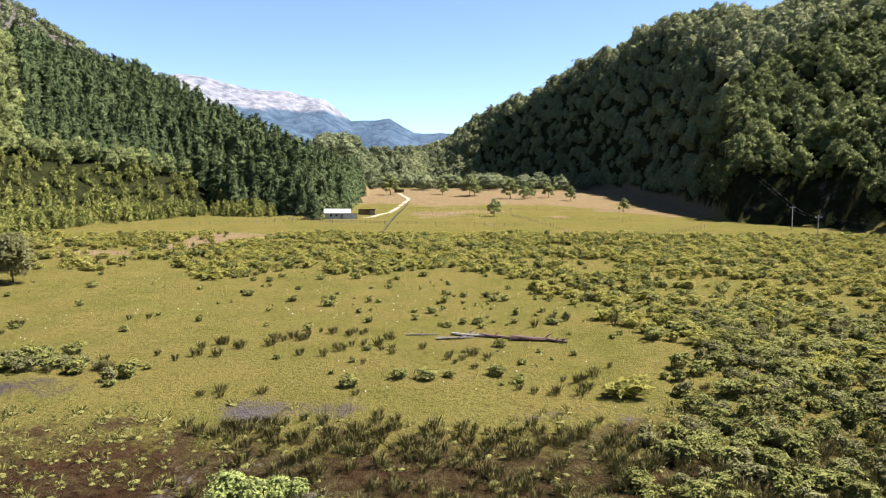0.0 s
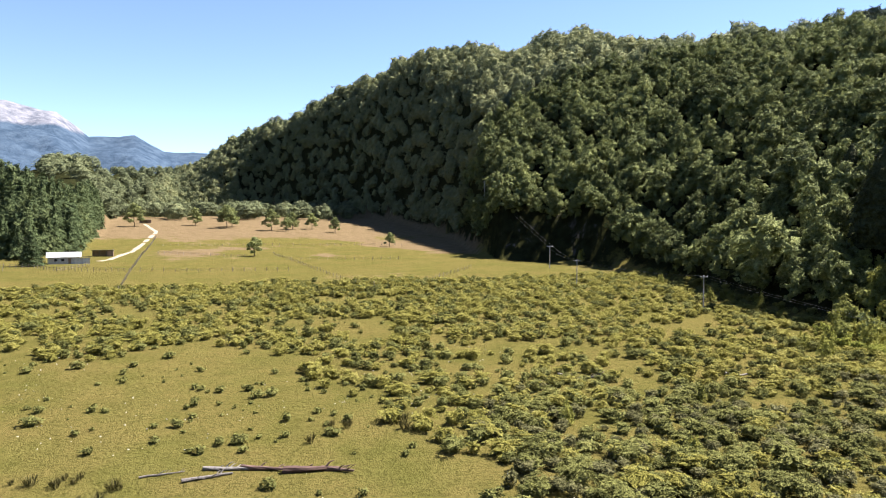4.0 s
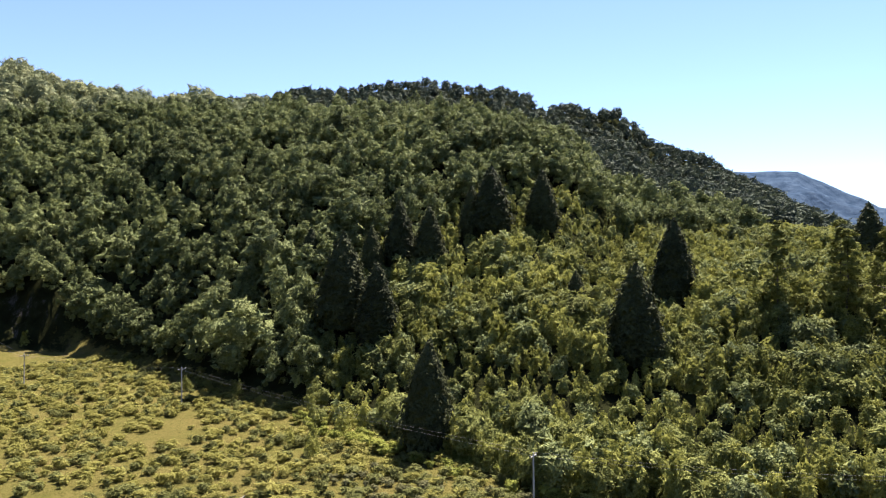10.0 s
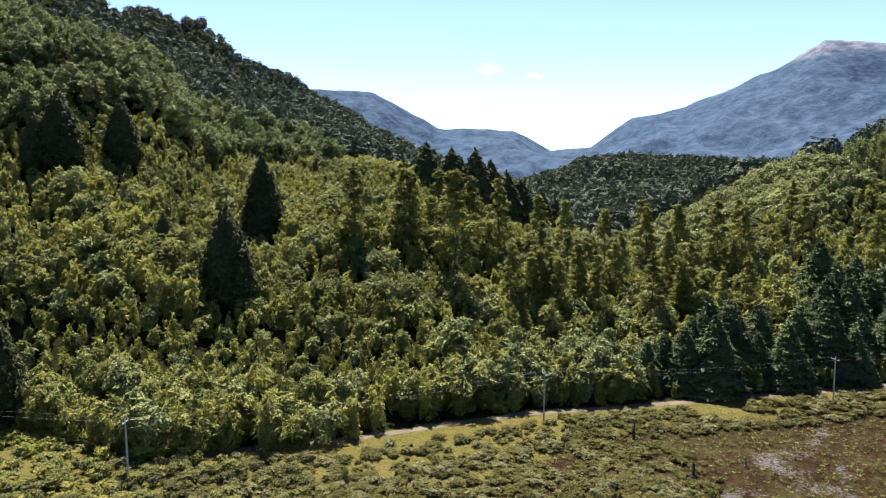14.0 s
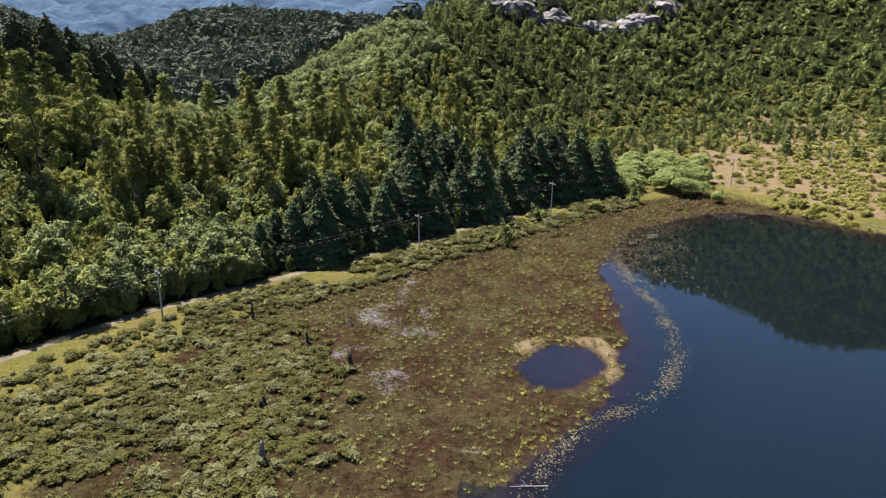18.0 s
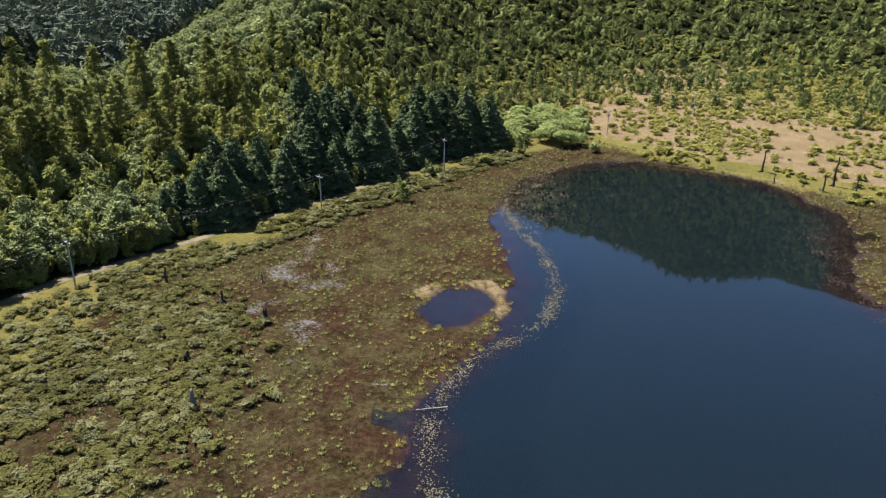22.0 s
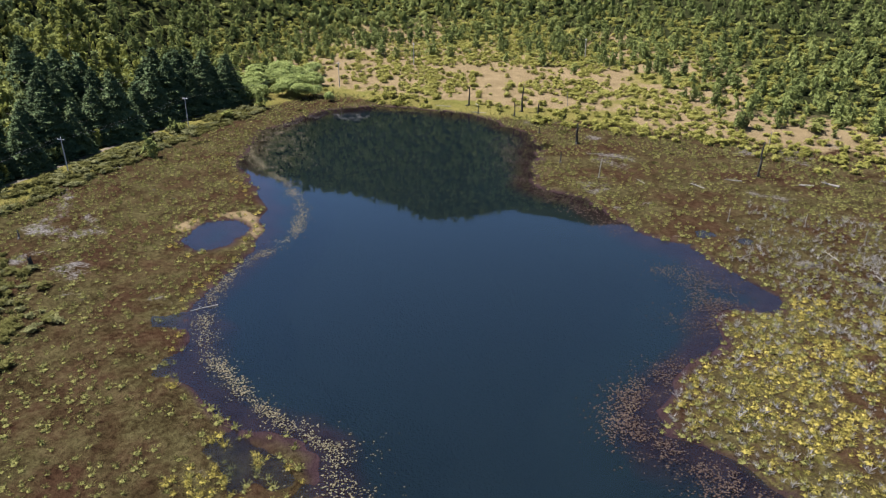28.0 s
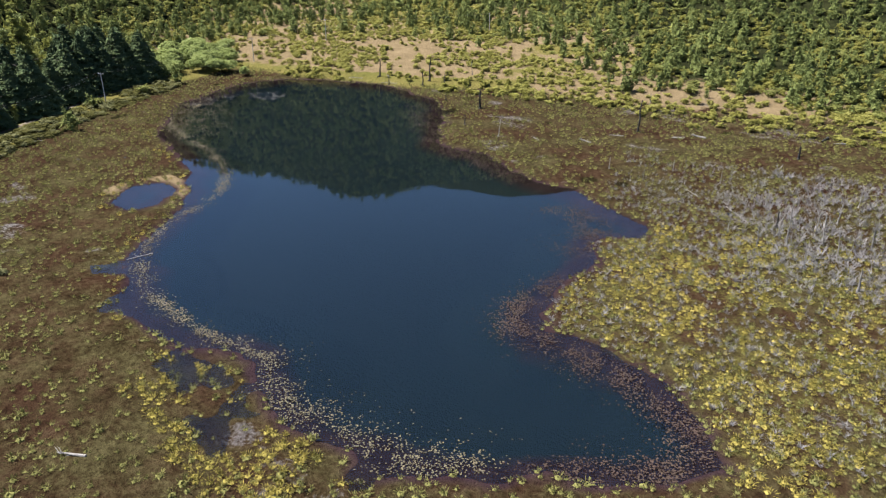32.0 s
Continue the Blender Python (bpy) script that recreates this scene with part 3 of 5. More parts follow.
def build_mountains():
    """The far ranges that close the valley, beyond the last woods."""
    steps = 720
    rings = np.linspace(2100, 4800, 56)
    a = np.linspace(-np.pi, np.pi, steps, endpoint=False)
    rr, aa = np.meshgrid(rings, a, indexing="ij")
    x, y = rr * np.sin(aa), rr * np.cos(aa)
    top = table(MOUNT, 1, np.degrees(aa))
    u = np.clip((rr - 2500) / (MOUNT_R - 2500), 0, 1)
    crag = 1 - np.abs(fbm(x, y, 420, 5)) * 2
    z = top * (u**1.4) + (85 * (crag - 0.6) + 40 * fbm(x, y, 200, 4)) * np.sin(np.clip(u, 0, 1) * np.pi) + 16 * fbm(x, y, 120, 3) * u
    z = np.where(rr > MOUNT_R, z - (rr - MOUNT_R) * 0.5, z) - 25 * (1 - u)
    n = len(rings)
    i, j = np.meshgrid(np.arange(n - 1), np.arange(steps), indexing="ij")
    k = (j + 1) % steps
    quads = np.stack([i * steps + j, i * steps + k, (i + 1) * steps + k, (i + 1) * steps + j], -1).reshape(-1, 4)[:, ::-1]
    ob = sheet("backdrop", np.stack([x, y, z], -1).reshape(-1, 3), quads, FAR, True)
    bare = smooth(330, 560, z) * (np.degrees(aa) < 20) + smooth(330, 700, z) * 0.55 * (np.degrees(aa) >= 20)
    snow = smooth(500, 680, z) * (np.degrees(aa) < 20) * 0.42
    att = ob.data.color_attributes.new("growth", "FLOAT_COLOR", "POINT")
    att.data.foreach_set("color", np.stack([bare, snow, z * 0, z * 0 + 1], -1).astype(np.float32).ravel())
    tagged(ob, "haze-blue distant mountains with bare rock and old snow", "mountain", kind="structure")


def build_water():
    bm = bmesh.new()
    bmesh.ops.create_grid(bm, x_segments=4, y_segments=4, size=1.0)
    bmesh.ops.transform(bm, matrix=Matrix.Translation((32, -62, 0)) @ Matrix.Diagonal((95, 90, 1, 1)), verts=bm.verts)
    ob = part("water", bm, WATER)
    tagged(ob, "still dark blue lake reflecting the wooded hill", "lake", kind="structure")


build_ground()
build_mountains()
build_water()


# ---- plants as arrays ----
def leaf_quads(pos, normal, size, r, droop=0.0):
    """Small pointed leaf sprays at pos, facing along normal."""
    n = len(pos)
    normal = normal / (np.linalg.norm(normal, axis=1, keepdims=True) + 1e-9)
    side = np.cross(normal, r.normal(size=(n, 3)))
    side /= np.linalg.norm(side, axis=1, keepdims=True) + 1e-9
    up = np.cross(normal, side)
    s = (size * r.uniform(0.6, 1.4, n))[:, None]
    v = np.stack([pos - up * s, pos + side * s * 0.46 - normal * s * 0.2, pos + up * s, pos - side * s * 0.46 - normal * s * 0.2], 1)
    return v.reshape(-1, 3), np.arange(n * 4).reshape(n, 4)


def ball(r, n):
    d = r.normal(size=(n, 3))
    return d / np.linalg.norm(d, axis=1, keepdims=True)


def lobe(r, n, centre, radii, size, lift=0.25, loose=0.32):
    d = ball(r, n)
    d[:, 2] = np.where(d[:, 2] < -0.35, -d[:, 2], d[:, 2])
    k = r.uniform(0.8, 1.06, n)[:, None]
    return leaf_quads(np.array(centre) + d * k * radii, d + loose * r.normal(size=(n, 3)) + (0, 0, lift), size, r)


def lathe(rings, sides, r, rough=0.08):
    """A closed body of rings (radius, height), each a little out of round."""
    a = np.linspace(0, 2 * np.pi, sides, endpoint=False)
    rows = [np.stack([np.cos(a + 0.3 * i) * c * r.uniform(1 - rough, 1 + rough, sides), np.sin(a + 0.3 * i) * c * r.uniform(1 - rough, 1 + rough, sides), np.full(sides, h)], -1)
            for i, (c, h) in enumerate(rings)]
    f = [[i * sides + j, i * sides + (j + 1) % sides, (i + 1) * sides + (j + 1) % sides, (i + 1) * sides + j] for i in range(len(rings) - 1) for j in range(sides)]
    return np.concatenate(rows), np.array(f)


def stack(pieces):
    vs, fs, at = [], [], 0
    for v, f in pieces:
        vs.append(v)
        fs.append(f + at)
        at += len(v)
    return np.concatenate(vs), np.concatenate(fs)


def core(centre, radii):
    """A dim inner mass of a crown, so that no sky shows right through it."""
    a = np.array([0.4, 1.97, 3.54, 5.11])
    v = np.concatenate([np.stack([np.cos(a + k) * c, np.sin(a + k) * c, np.full(4, h)], -1) for c, h, k in ((0.7, -0.75, 0), (1.0, 0.0, 0.5), (0.45, 0.85, 0.9))])
    f = [[i * 4 + j, i * 4 + (j + 1) % 4, i * 4 + 4 + (j + 1) % 4, i * 4 + 4 + j] for i in range(2) for j in range(4)] + [[8, 9, 10, 11]]
    return v * radii + centre, np.array(f)


def crown(kind, quads, seed):
    """A plant one metre high, its foot at the origin; about quads leaf sprays."""
    r = np.random.default_rng(seed)
    pieces = []
    if kind == "broad":
        lobes = [((0, 0, 0.86), (0.17, 0.17, 0.13)), ((0, 0, 0.58), (0.24, 0.24, 0.3))]
        for k in range(10):
            a, h = 2.4 * k + r.uniform(-0.5, 0.5), 0.24 + 0.058 * k + r.uniform(-0.03, 0.03)
            rad = 0.33 * math.sqrt(max(0.05, 1 - ((h - 0.4) / 0.52) ** 2)) * r.uniform(0.7, 1.08)
            w = r.uniform(0.12, 0.19)
            lobes.append(((math.cos(a) * rad, math.sin(a) * rad, h), (w, w, w * r.uniform(0.5, 0.8))))
        vol = sum(l[1][0] ** 2 for l in lobes)
        close = quads > 100
        for c, rd in lobes:
            pieces.append(lobe(r, max(3 if close else 1, int(quads * rd[0] ** 2 / vol)), c, rd, (0.084 if close else 0.072) * (200 / quads) ** 0.45, 0.35))
            if close:
                pieces.append(core(np.array(c), np.array(rd) * 0.88))
        if not close:
            pieces.append(lathe([(0.2, 0.1), (0.33, 0.34), (0.31, 0.58), (0.2, 0.8), (0.05, 0.93)], 6, r, 0.22) if quads > 20 else core(np.array((0, 0, 0.54)), np.array((0.32, 0.32, 0.38))))
    elif kind in ("cone", "cypress"):
        n = quads
        tiers, wide_ = (9, 0.21) if kind == "cone" else (13, 0.262)
        rim = lambda u: wide_ * ((1 - u) ** 0.9 if kind == "cone" else (1 - u**1.75) ** 0.85 * (0.72 + 0.28 * smooth(0, 0.22, u)))  # noqa: E731
        u = 1 - np.sqrt(r.random(n)) * 0.99
        step = (u * tiers) % 1.0
        a = r.uniform(0, 6.28, n)
        bough = 1 + (0.2 if kind == "cone" else 0.09) * (0.5 - step) * 1.6 + 0.09 * np.sin(a * 5 + np.floor(u * tiers) * 2.3)
        rad = rim(u) * bough * r.uniform(0.86, 1.04, n)
        pos = np.stack([np.cos(a) * rad, np.sin(a) * rad, 0.03 + u * 0.965], -1)
        nrm = np.stack([np.cos(a), np.sin(a), np.full(n, 0.55)], -1) + 0.28 * r.normal(size=(n, 3))
        pieces.append(leaf_quads(pos, nrm, (0.066 if kind == "cone" else 0.056) * (300 / n) ** 0.4, r))
        rows = 5 if n < 300 else 9
        pieces.append(lathe([(rim(np.float64(k / rows)) * 0.86 + 0.004, 0.03 + 0.95 * k / rows) for k in range(rows + 1)], 6 if n < 300 else 11, r))
    elif kind == "column":
        for k in range(22):
            h = 0.14 + 0.83 * (k + r.uniform(-0.6, 0.6)) / 21
            a, w = 2.4 * k + r.uniform(-0.6, 0.6), 0.075 * (1.15 - h) ** 0.6 * r.uniform(0.65, 1.25)
            rad = 0.15 * (1.03 - min(h, 1.0)) ** 0.8 * r.uniform(0.5, 1.1)
            c, rd = (math.cos(a) * rad, math.sin(a) * rad, h), (w, w, w * 1.3)
            pieces.append(lobe(r, quads // 22, c, rd, 0.048 * (250 / quads) ** 0.4))
            pieces.append(core(np.array(c), np.array(rd) * 0.55))
    elif kind == "bush":
        for k in range(5):
            a, rad = r.uniform(0, 6.28), r.uniform(0.12, 0.34)
            h = r.uniform(0.35, 0.66)
            w = r.uniform(0.24, 0.36)
            c, rd = (math.cos(a) * rad, math.sin(a) * rad, h), (w, w, min(w * 1.15, h))
            pieces.append(lobe(r, quads // 5, c, rd, 0.13 * (150 / quads) ** 0.45, 0.5))
            if quads > 120:
                pieces.append(core(np.array(c), np.array(rd) * 0.82))
        if quads <= 120:
            pieces.append(core(np.array((0, 0, 0.4)), np.array((0.43, 0.43, 0.43))))
    elif kind == "spire":
        for k in range(4):
            a, rad = r.uniform(0, 6.28), r.uniform(0.03, 0.2)
            top = r.uniform(0.7, 1.0) if k else 1.0
            n = quads // 4
            u = r.random(n) ** 0.8
            wr = 0.2 * (1 - u**2.2) * (0.55 + 0.45 * smooth(0, 0.3, u)) * r.uniform(0.6, 1.1, n)
            b = r.uniform(0, 6.28, n)
            pos = np.stack([math.cos(a) * rad + np.cos(b) * wr, math.sin(a) * rad + np.sin(b) * wr, u * top], -1)
            nrm = np.stack([np.cos(b), np.sin(b), np.full(n, 0.45)], -1) + 0.36 * r.normal(size=(n, 3))
            pieces.append(leaf_quads(pos, nrm, 0.095 * (120 / quads) ** 0.45, r))
        pieces.append(core(np.array((0, 0, 0.4)), np.array((0.17, 0.17, 0.4))))
    elif kind == "tuft":
        n = quads
        a, lean = r.uniform(0, 6.28, n), r.uniform(0.1, 0.75, n) ** 1.2
        root = np.stack([np.cos(a), np.sin(a), np.zeros(n)], -1) * (r.random(n) ** 0.5 * 0.22)[:, None]
        tip = root + np.stack([np.cos(a) * lean * 0.7, np.sin(a) * lean * 0.7, r.uniform(0.55, 1.0, n)], -1)
        side = np.stack([-np.sin(a + 0.6), np.cos(a + 0.6), np.zeros(n)], -1) * 0.02 * (60 / n) ** 0.5
        mid_ = root * 0.45 + tip * 0.55 + (0, 0, 0.08)
        v = np.stack([root - side, mid_ + side, tip, mid_ - side], 1)
        pieces.append((v.reshape(-1, 3), np.arange(n * 4).reshape(n, 4)))
    elif kind == "sod":
        n = quads
        a, out = r.uniform(0, 6.28, n), r.random(n) ** 0.55
        lump = 1 + 0.3 * np.sin(a * 2 + r.uniform(0, 6)) + 0.15 * np.sin(a * 5)
        root = np.stack([np.cos(a) * out * 0.26 * lump, np.sin(a) * out * 0.26 * lump, 0.3 * (1 - out**2)], -1)
        reach = (0.05 + 0.3 * out) * r.uniform(0.5, 1.25, n)
        tip = root + np.stack([np.cos(a) * reach, np.sin(a) * reach, r.uniform(0.3, 0.7, n) * (1 - 0.4 * out)], -1)
        turn = a + 1.0 * r.normal(size=n)
        side = np.stack([-np.sin(turn), np.cos(turn), np.zeros(n)], -1) * 0.024 * (24 / n) ** 0.35
        mid_ = root * 0.5 + tip * 0.5 + (0, 0, 0.06)
        v = np.stack([root - side, mid_ + side, tip, mid_ - side], 1)
        pieces.append((v.reshape(-1, 3), np.arange(n * 4).reshape(n, 4)))
        pieces.append(lathe([(0.3, -0.06), (0.22, 0.12), (0.06, 0.24)], 5, r, 0.3))
    elif kind == "dead":
        n = quads
        a = r.uniform(0, 6.28, n)
        root = np.stack([np.cos(a), np.sin(a), np.zeros(n)], -1) * 0.12 * r.random((n, 1)) + np.stack([0 * a, 0 * a, r.uniform(0, 0.45, n)], -1)
        tip = root + np.stack([np.cos(a), np.sin(a), np.zeros(n)], -1) * r.uniform(0.12, 0.5, (n, 1)) + np.stack([0 * a, 0 * a, r.uniform(0.15, 0.55, n)], -1)
        side = np.cross(tip - root, r.normal(size=(n, 3)))
        side *= 0.016 / (np.linalg.norm(side, axis=1, keepdims=True) + 1e-9)
        v = np.stack([root - side, root + side, tip + side * 0.3, tip - side * 0.3], 1)
        pieces.append((v.reshape(-1, 3), np.arange(n * 4).reshape(n, 4)))
    return stack(pieces)


def grove(name, kind, quads, xy, tall, wide, material, label, category, seed=1, sink=0.05, forms=5):
    """Many plants in one mesh: what nobody would count."""
    r = np.random.default_rng(seed)
    n = len(xy)
    if not n:
        return None
    z = height(xy[:, 0], xy[:, 1])
    tall, wide = np.broadcast_to(tall, n), np.broadcast_to(wide, n)
    vs, fs, at = [], [], 0
    pick = r.integers(0, forms, n)
    for k in range(forms):
        v, f = crown(kind, quads, seed * 31 + k)
        ids = np.nonzero(pick == k)[0]
        if not len(ids):
            continue
        a = r.uniform(0, 6.28, len(ids))
        c, s = np.cos(a)[:, None], np.sin(a)[:, None]
        w, h = (tall * wide)[ids][:, None], tall[ids][:, None]
        px = (v[:, 0] * c - v[:, 1] * s) * w + xy[ids, :1]
        py = (v[:, 0] * s + v[:, 1] * c) * w + xy[ids, 1:2]
        pz = v[:, 2] * h + (z[ids][:, None] - sink * h)
        vs.append(np.stack([px, py, pz], -1).reshape(-1, 3))
        fs.append((f[None] + (np.arange(len(ids)) * len(v))[:, None, None]).reshape(-1, 4) + at)
        at += len(v) * len(ids)
    ob = sheet(name, np.concatenate(vs), np.concatenate(fs), material)
    return tagged(ob, label, category, kind="stuff")


def scatter(r, n, x0, x1, y0, y1, keep, gap=0.0):
    """Up to n places in a rectangle that keep() allows, no two nearer than about gap."""
    x, y = r.uniform(x0, x1, n), r.uniform(y0, y1, n)
    m = r.random(n) < keep(x, y)
    xy = np.stack([x[m], y[m]], -1)
    if gap:
        cell = {}
        for i, (a, b) in enumerate(xy):
            cell.setdefault((int(a // gap), int(b // gap)), i)
        xy = xy[sorted(cell.values())]
    return xy


# ---- woods ----
R = np.random.default_rng(11)


# the dark cypresses that stand clear of the coppice, with their size
CYPRESSES = [(111.2, 95.8, 0.92), (143.7, 129.5, 0.93), (147.4, 142.5, 1.15), (171.5, 141.4, 0.9), (172.5, 132.4, 0.78), (189.2, 121.8, 0.98), (188.2, 127.5, 0.74),
             (197.9, 109.7, 0.88), (149.6, 70.0, 0.98), (185.7, 70.2, 1.02), (163.5, 166.5, 0.7), (160.6, 86.4, 0.45), (166.0, 147.0, 0.7)]


def clear_of_cypresses(x, y):
    """False under the skirts of a cypress, where nothing else grows."""
    ok = np.ones(np.shape(x), bool)
    for cx, cy, k in CYPRESSES:
        ok &= np.hypot(x - cx, y - cy) > 6.0 * k
    return ok


def beech_zone(x, y):
    t, r, b = slope_in(x, y)
    ok = (t > 0.02) & (b > -4) & (b < 84) & (t < 1.22)
    near = (b > 50) & (r < 205 + (b - 50) * 2.2)
    face = (scarp_zone(b) > 0.3) & (r - table(FOOT, 1, b) < 9) & (fbm(x, y, 14, 2) > -0.2)
    return ok & ~near & ~face & clear_of_cypresses(x, y)


def pine_zone(x, y):
    t, r, b = slope_in(x, y)
    return (b > -33) & (b < -7.5) & (t > 0.02 + 0.25 * smooth(-17, -22, b)) & (t < 1.15)


def west_zone(x, y):
    t, r, b = slope_in(x, y)
    low = (b > -36) & (b < -15) & (t > -0.3) & (t <= 0.27 * smooth(-15, -22, b)) & (r > 235)
    return low | ((b > -38) & (b <= -33) & (t > 0) & (t < 1.2))


def thicket_zone(x, y):
    t, r, b = slope_in(x, y)
    clearing = np.hypot(x - 167, y - 11) < 6
    return (((b > 50) & (b < 112) & (t > -0.02) & (t < 1.15)) | ((x > 119 + 0.1 * np.maximum(0, -y)) & (x < 270) & (y < 40) & (y > -112) & (b < 134))) & ~beech_zone(x, y) & ~clearing & (x > track_line(y) + 2.8 - 12 * smooth(30, 70, y))


def south_zone(x, y):
    t, r, b = slope_in(x, y)
    b = np.where(b < -150, b + 360, b)
    thin = smooth(-0.1, 0.1, t + 0.12 * fbm(x, y, 40, 3))
    for ox, oy, size in OUTCROPS:
        thin = thin * (0.15 + 0.85 * smooth(0.9 * size, 1.7 * size, np.hypot(x - ox, y - oy)))
    return np.where((b > 112) & (t > np.where(b > 168, -0.03, -0.2)) & (t < 1.12) & ~thicket_zone(x, y) & (shore_distance(x, y) > 14), 0.06 + 0.94 * thin, 0.0)


def count_of(n, low, high):
    return R.uniform(low, high, n)


xy = scatter(R, 70000, -80, 720, 60, 1250, beech_zone, 6.0)
far = slope_in(xy[:, 0], xy[:, 1])[1] > 420
for name, some, quads, seed, words in (("beech_woods", xy[~far], 104, 2, "dense dark green beech forest covering the steep hillside"),
                                       ("upper_beech_woods", xy[far], 34, 13, "dark green beech forest on the upper hillside")):
    n = len(some)
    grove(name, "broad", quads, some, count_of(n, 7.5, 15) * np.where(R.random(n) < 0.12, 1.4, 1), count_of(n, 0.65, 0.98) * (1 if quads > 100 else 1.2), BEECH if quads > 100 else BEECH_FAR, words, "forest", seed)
xy = scatter(R, 60000, 180, 1100, -520, 700, lambda x, y: (slope_in(x, y)[0] > 1.15) & (slope_in(x, y)[1] < 960) & (slope_in(x, y)[2] > 38) & (slope_in(x, y)[2] < 130) & ((slope_in(x, y)[1] > 600) | (slope_in(x, y)[2] > 58)), 13)
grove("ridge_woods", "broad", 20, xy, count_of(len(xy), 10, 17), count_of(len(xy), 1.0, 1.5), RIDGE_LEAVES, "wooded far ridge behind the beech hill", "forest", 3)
xy = scatter(R, 20000, -330, -20, 240, 620, pine_zone, 4.6)
grove("pine_plantation", "cone", 110, xy, count_of(len(xy), 13, 20), count_of(len(xy), 1.0, 1.4), PINE, "dark blue-green pine plantation on the slope behind the farm", "forest", 4)
xy = scatter(R, 16000, -420, -60, 120, 560, west_zone, 4.2)
low = slope_in(xy[:, 0], xy[:, 1])[0] < 0.22
grove("hazel_thicket", "spire", 80, xy[low], count_of(low.sum(), 3, 8.5), count_of(low.sum(), 1.0, 1.5), YOUNG, "green hazel thicket below the pine plantation", "thicket", 5)
grove("west_woods", "broad", 60, xy[~low], count_of((~low).sum(), 7, 12), count_of((~low).sum(), 0.9, 1.2), BEECH, "mixed native forest beside the pine plantation", "forest", 29)
xy = scatter(R, 26000, -700, -100, 300, 1000, lambda x, y: (slope_in(x, y)[0] > 1.1) & (slope_in(x, y)[2] > -45) & (slope_in(x, y)[2] < -14) & (slope_in(x, y)[2] > -34), 15)
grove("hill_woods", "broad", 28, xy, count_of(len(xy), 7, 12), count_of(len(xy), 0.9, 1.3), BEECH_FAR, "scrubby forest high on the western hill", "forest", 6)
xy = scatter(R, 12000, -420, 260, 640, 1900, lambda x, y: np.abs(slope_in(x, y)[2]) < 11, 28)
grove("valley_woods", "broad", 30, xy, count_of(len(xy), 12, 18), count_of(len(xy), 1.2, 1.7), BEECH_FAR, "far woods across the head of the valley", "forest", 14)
xy = scatter(R, 40000, 95, 330, -115, 200, lambda x, y: thicket_zone(x, y) & clear_of_cypresses(x, y), 2.9)
n = len(xy)
lush = smooth(-0.45, 0.45, fbm(xy[:, 0], xy[:, 1], 16, 3))
tall = (3.4 + 3.6 * lush) * count_of(n, 0.75, 1.25)
kind = R.random(n)
up_, far_, way_ = slope_in(xy[:, 0], xy[:, 1])
kind = np.where((up_ > 0.5) & (way_ > 99), 0.9, kind)
for name, some, form, quads, seed, stuff_, words in (
        ("coppice_thicket", kind < 0.5, "spire", 56, 7, THICKET, "dense sunlit green coppice on the near slope"),
        ("hazel_coppice", (kind >= 0.5) & (kind < 0.85), "bush", 56, 27, YOUNG, "round-topped leafy coppice on the near slope"),
        ("dark_coppice", kind >= 0.85, "bush", 44, 28, BEECH, "darker beech saplings among the coppice")):
    grove(name, form, quads, xy[some], tall[some], count_of(some.sum(), 0.8, 1.25) * (1.0 if form == "spire" else 0.75), stuff_, words, "thicket", seed)
xy = scatter(R, 60000, -260, 520, -520, -60, south_zone, 4.3)
far = slope_in(xy[:, 0], xy[:, 1])[1] > 330
low = R.random(len(xy)) < 0.3
for name, some, form, quads, seed, stuff_, words in (
        ("young_beeches", ~far & ~low, "spire", 60, 8, HILL_BEECH, "dark young beeches covering the hillside beyond the lake"),
        ("upper_young_beeches", far & ~low, "spire", 13, 15, HILL_BEECH, "dark young beeches on the upper hillside beyond the lake"),
        ("hillside_shrubs", low, "bush", 10, 26, THICKET_FAR, "yellow-green shrubs between the young beeches")):
    n = some.sum()
    tall = (1.0 + 1.6 * R.random(n)) if form == "bush" else (2.6 + 4.4 * R.random(n) ** 1.3) * (1.0 if quads > 30 else 1.15)
    grove(name, form, quads, xy[some], tall, count_of(n, 1.0, 1.5) * (1.5 if form == "bush" else 1.0), stuff_, words, "thicket", seed)


xy = scatter(R, 1500, 118, 165, -118, 24, lambda x, y: (x - track_line(y) > 5.0) & (x - track_line(y) < 19) & (y > -18 + 14 * fbm(x, y, 12, 2)), 4.2)
n = len(xy)
half = R.random(n) < 0.7
grove("roadside_woods", "broad", 190, xy[half], count_of(half.sum(), 6.5, 10.5), count_of(half.sum(), 0.8, 1.05), BEECH, "tall dark trees overhanging the shaded cart track", "forest", 41)
grove("roadside_thicket", "spire", 120, xy[~half], count_of((~half).sum(), 4, 7.5), count_of((~half).sum(), 1.0, 1.3), YOUNG, "leafy tall thicket overhanging the shaded cart track", "thicket", 42)


# ---- shrubs and grasses ----
def meadow_gold(x, y):
    t, r, b = slope_in(x, y)
    n = fbm(x, y, 15, 4)
    open_west = smooth(30, -10, x) * smooth(165, 110, y)
    dens = smooth(-0.08, 0.34, n + 0.28 * smooth(80, 140, y) + 0.2 * smooth(20, 70, x) - 0.85 * open_west)
    near_track = 1 - 0.8 * (x > track_line(y) - 14) * (y < 80)
    return dens * near_track * (y > 64) * (y < 232 + 10 * fbm(x, y, 20)) * (t < 0.02) * (x < 150) * (x > -170) * (1 - 0.75 * (dryness(x, y) > 0.5))


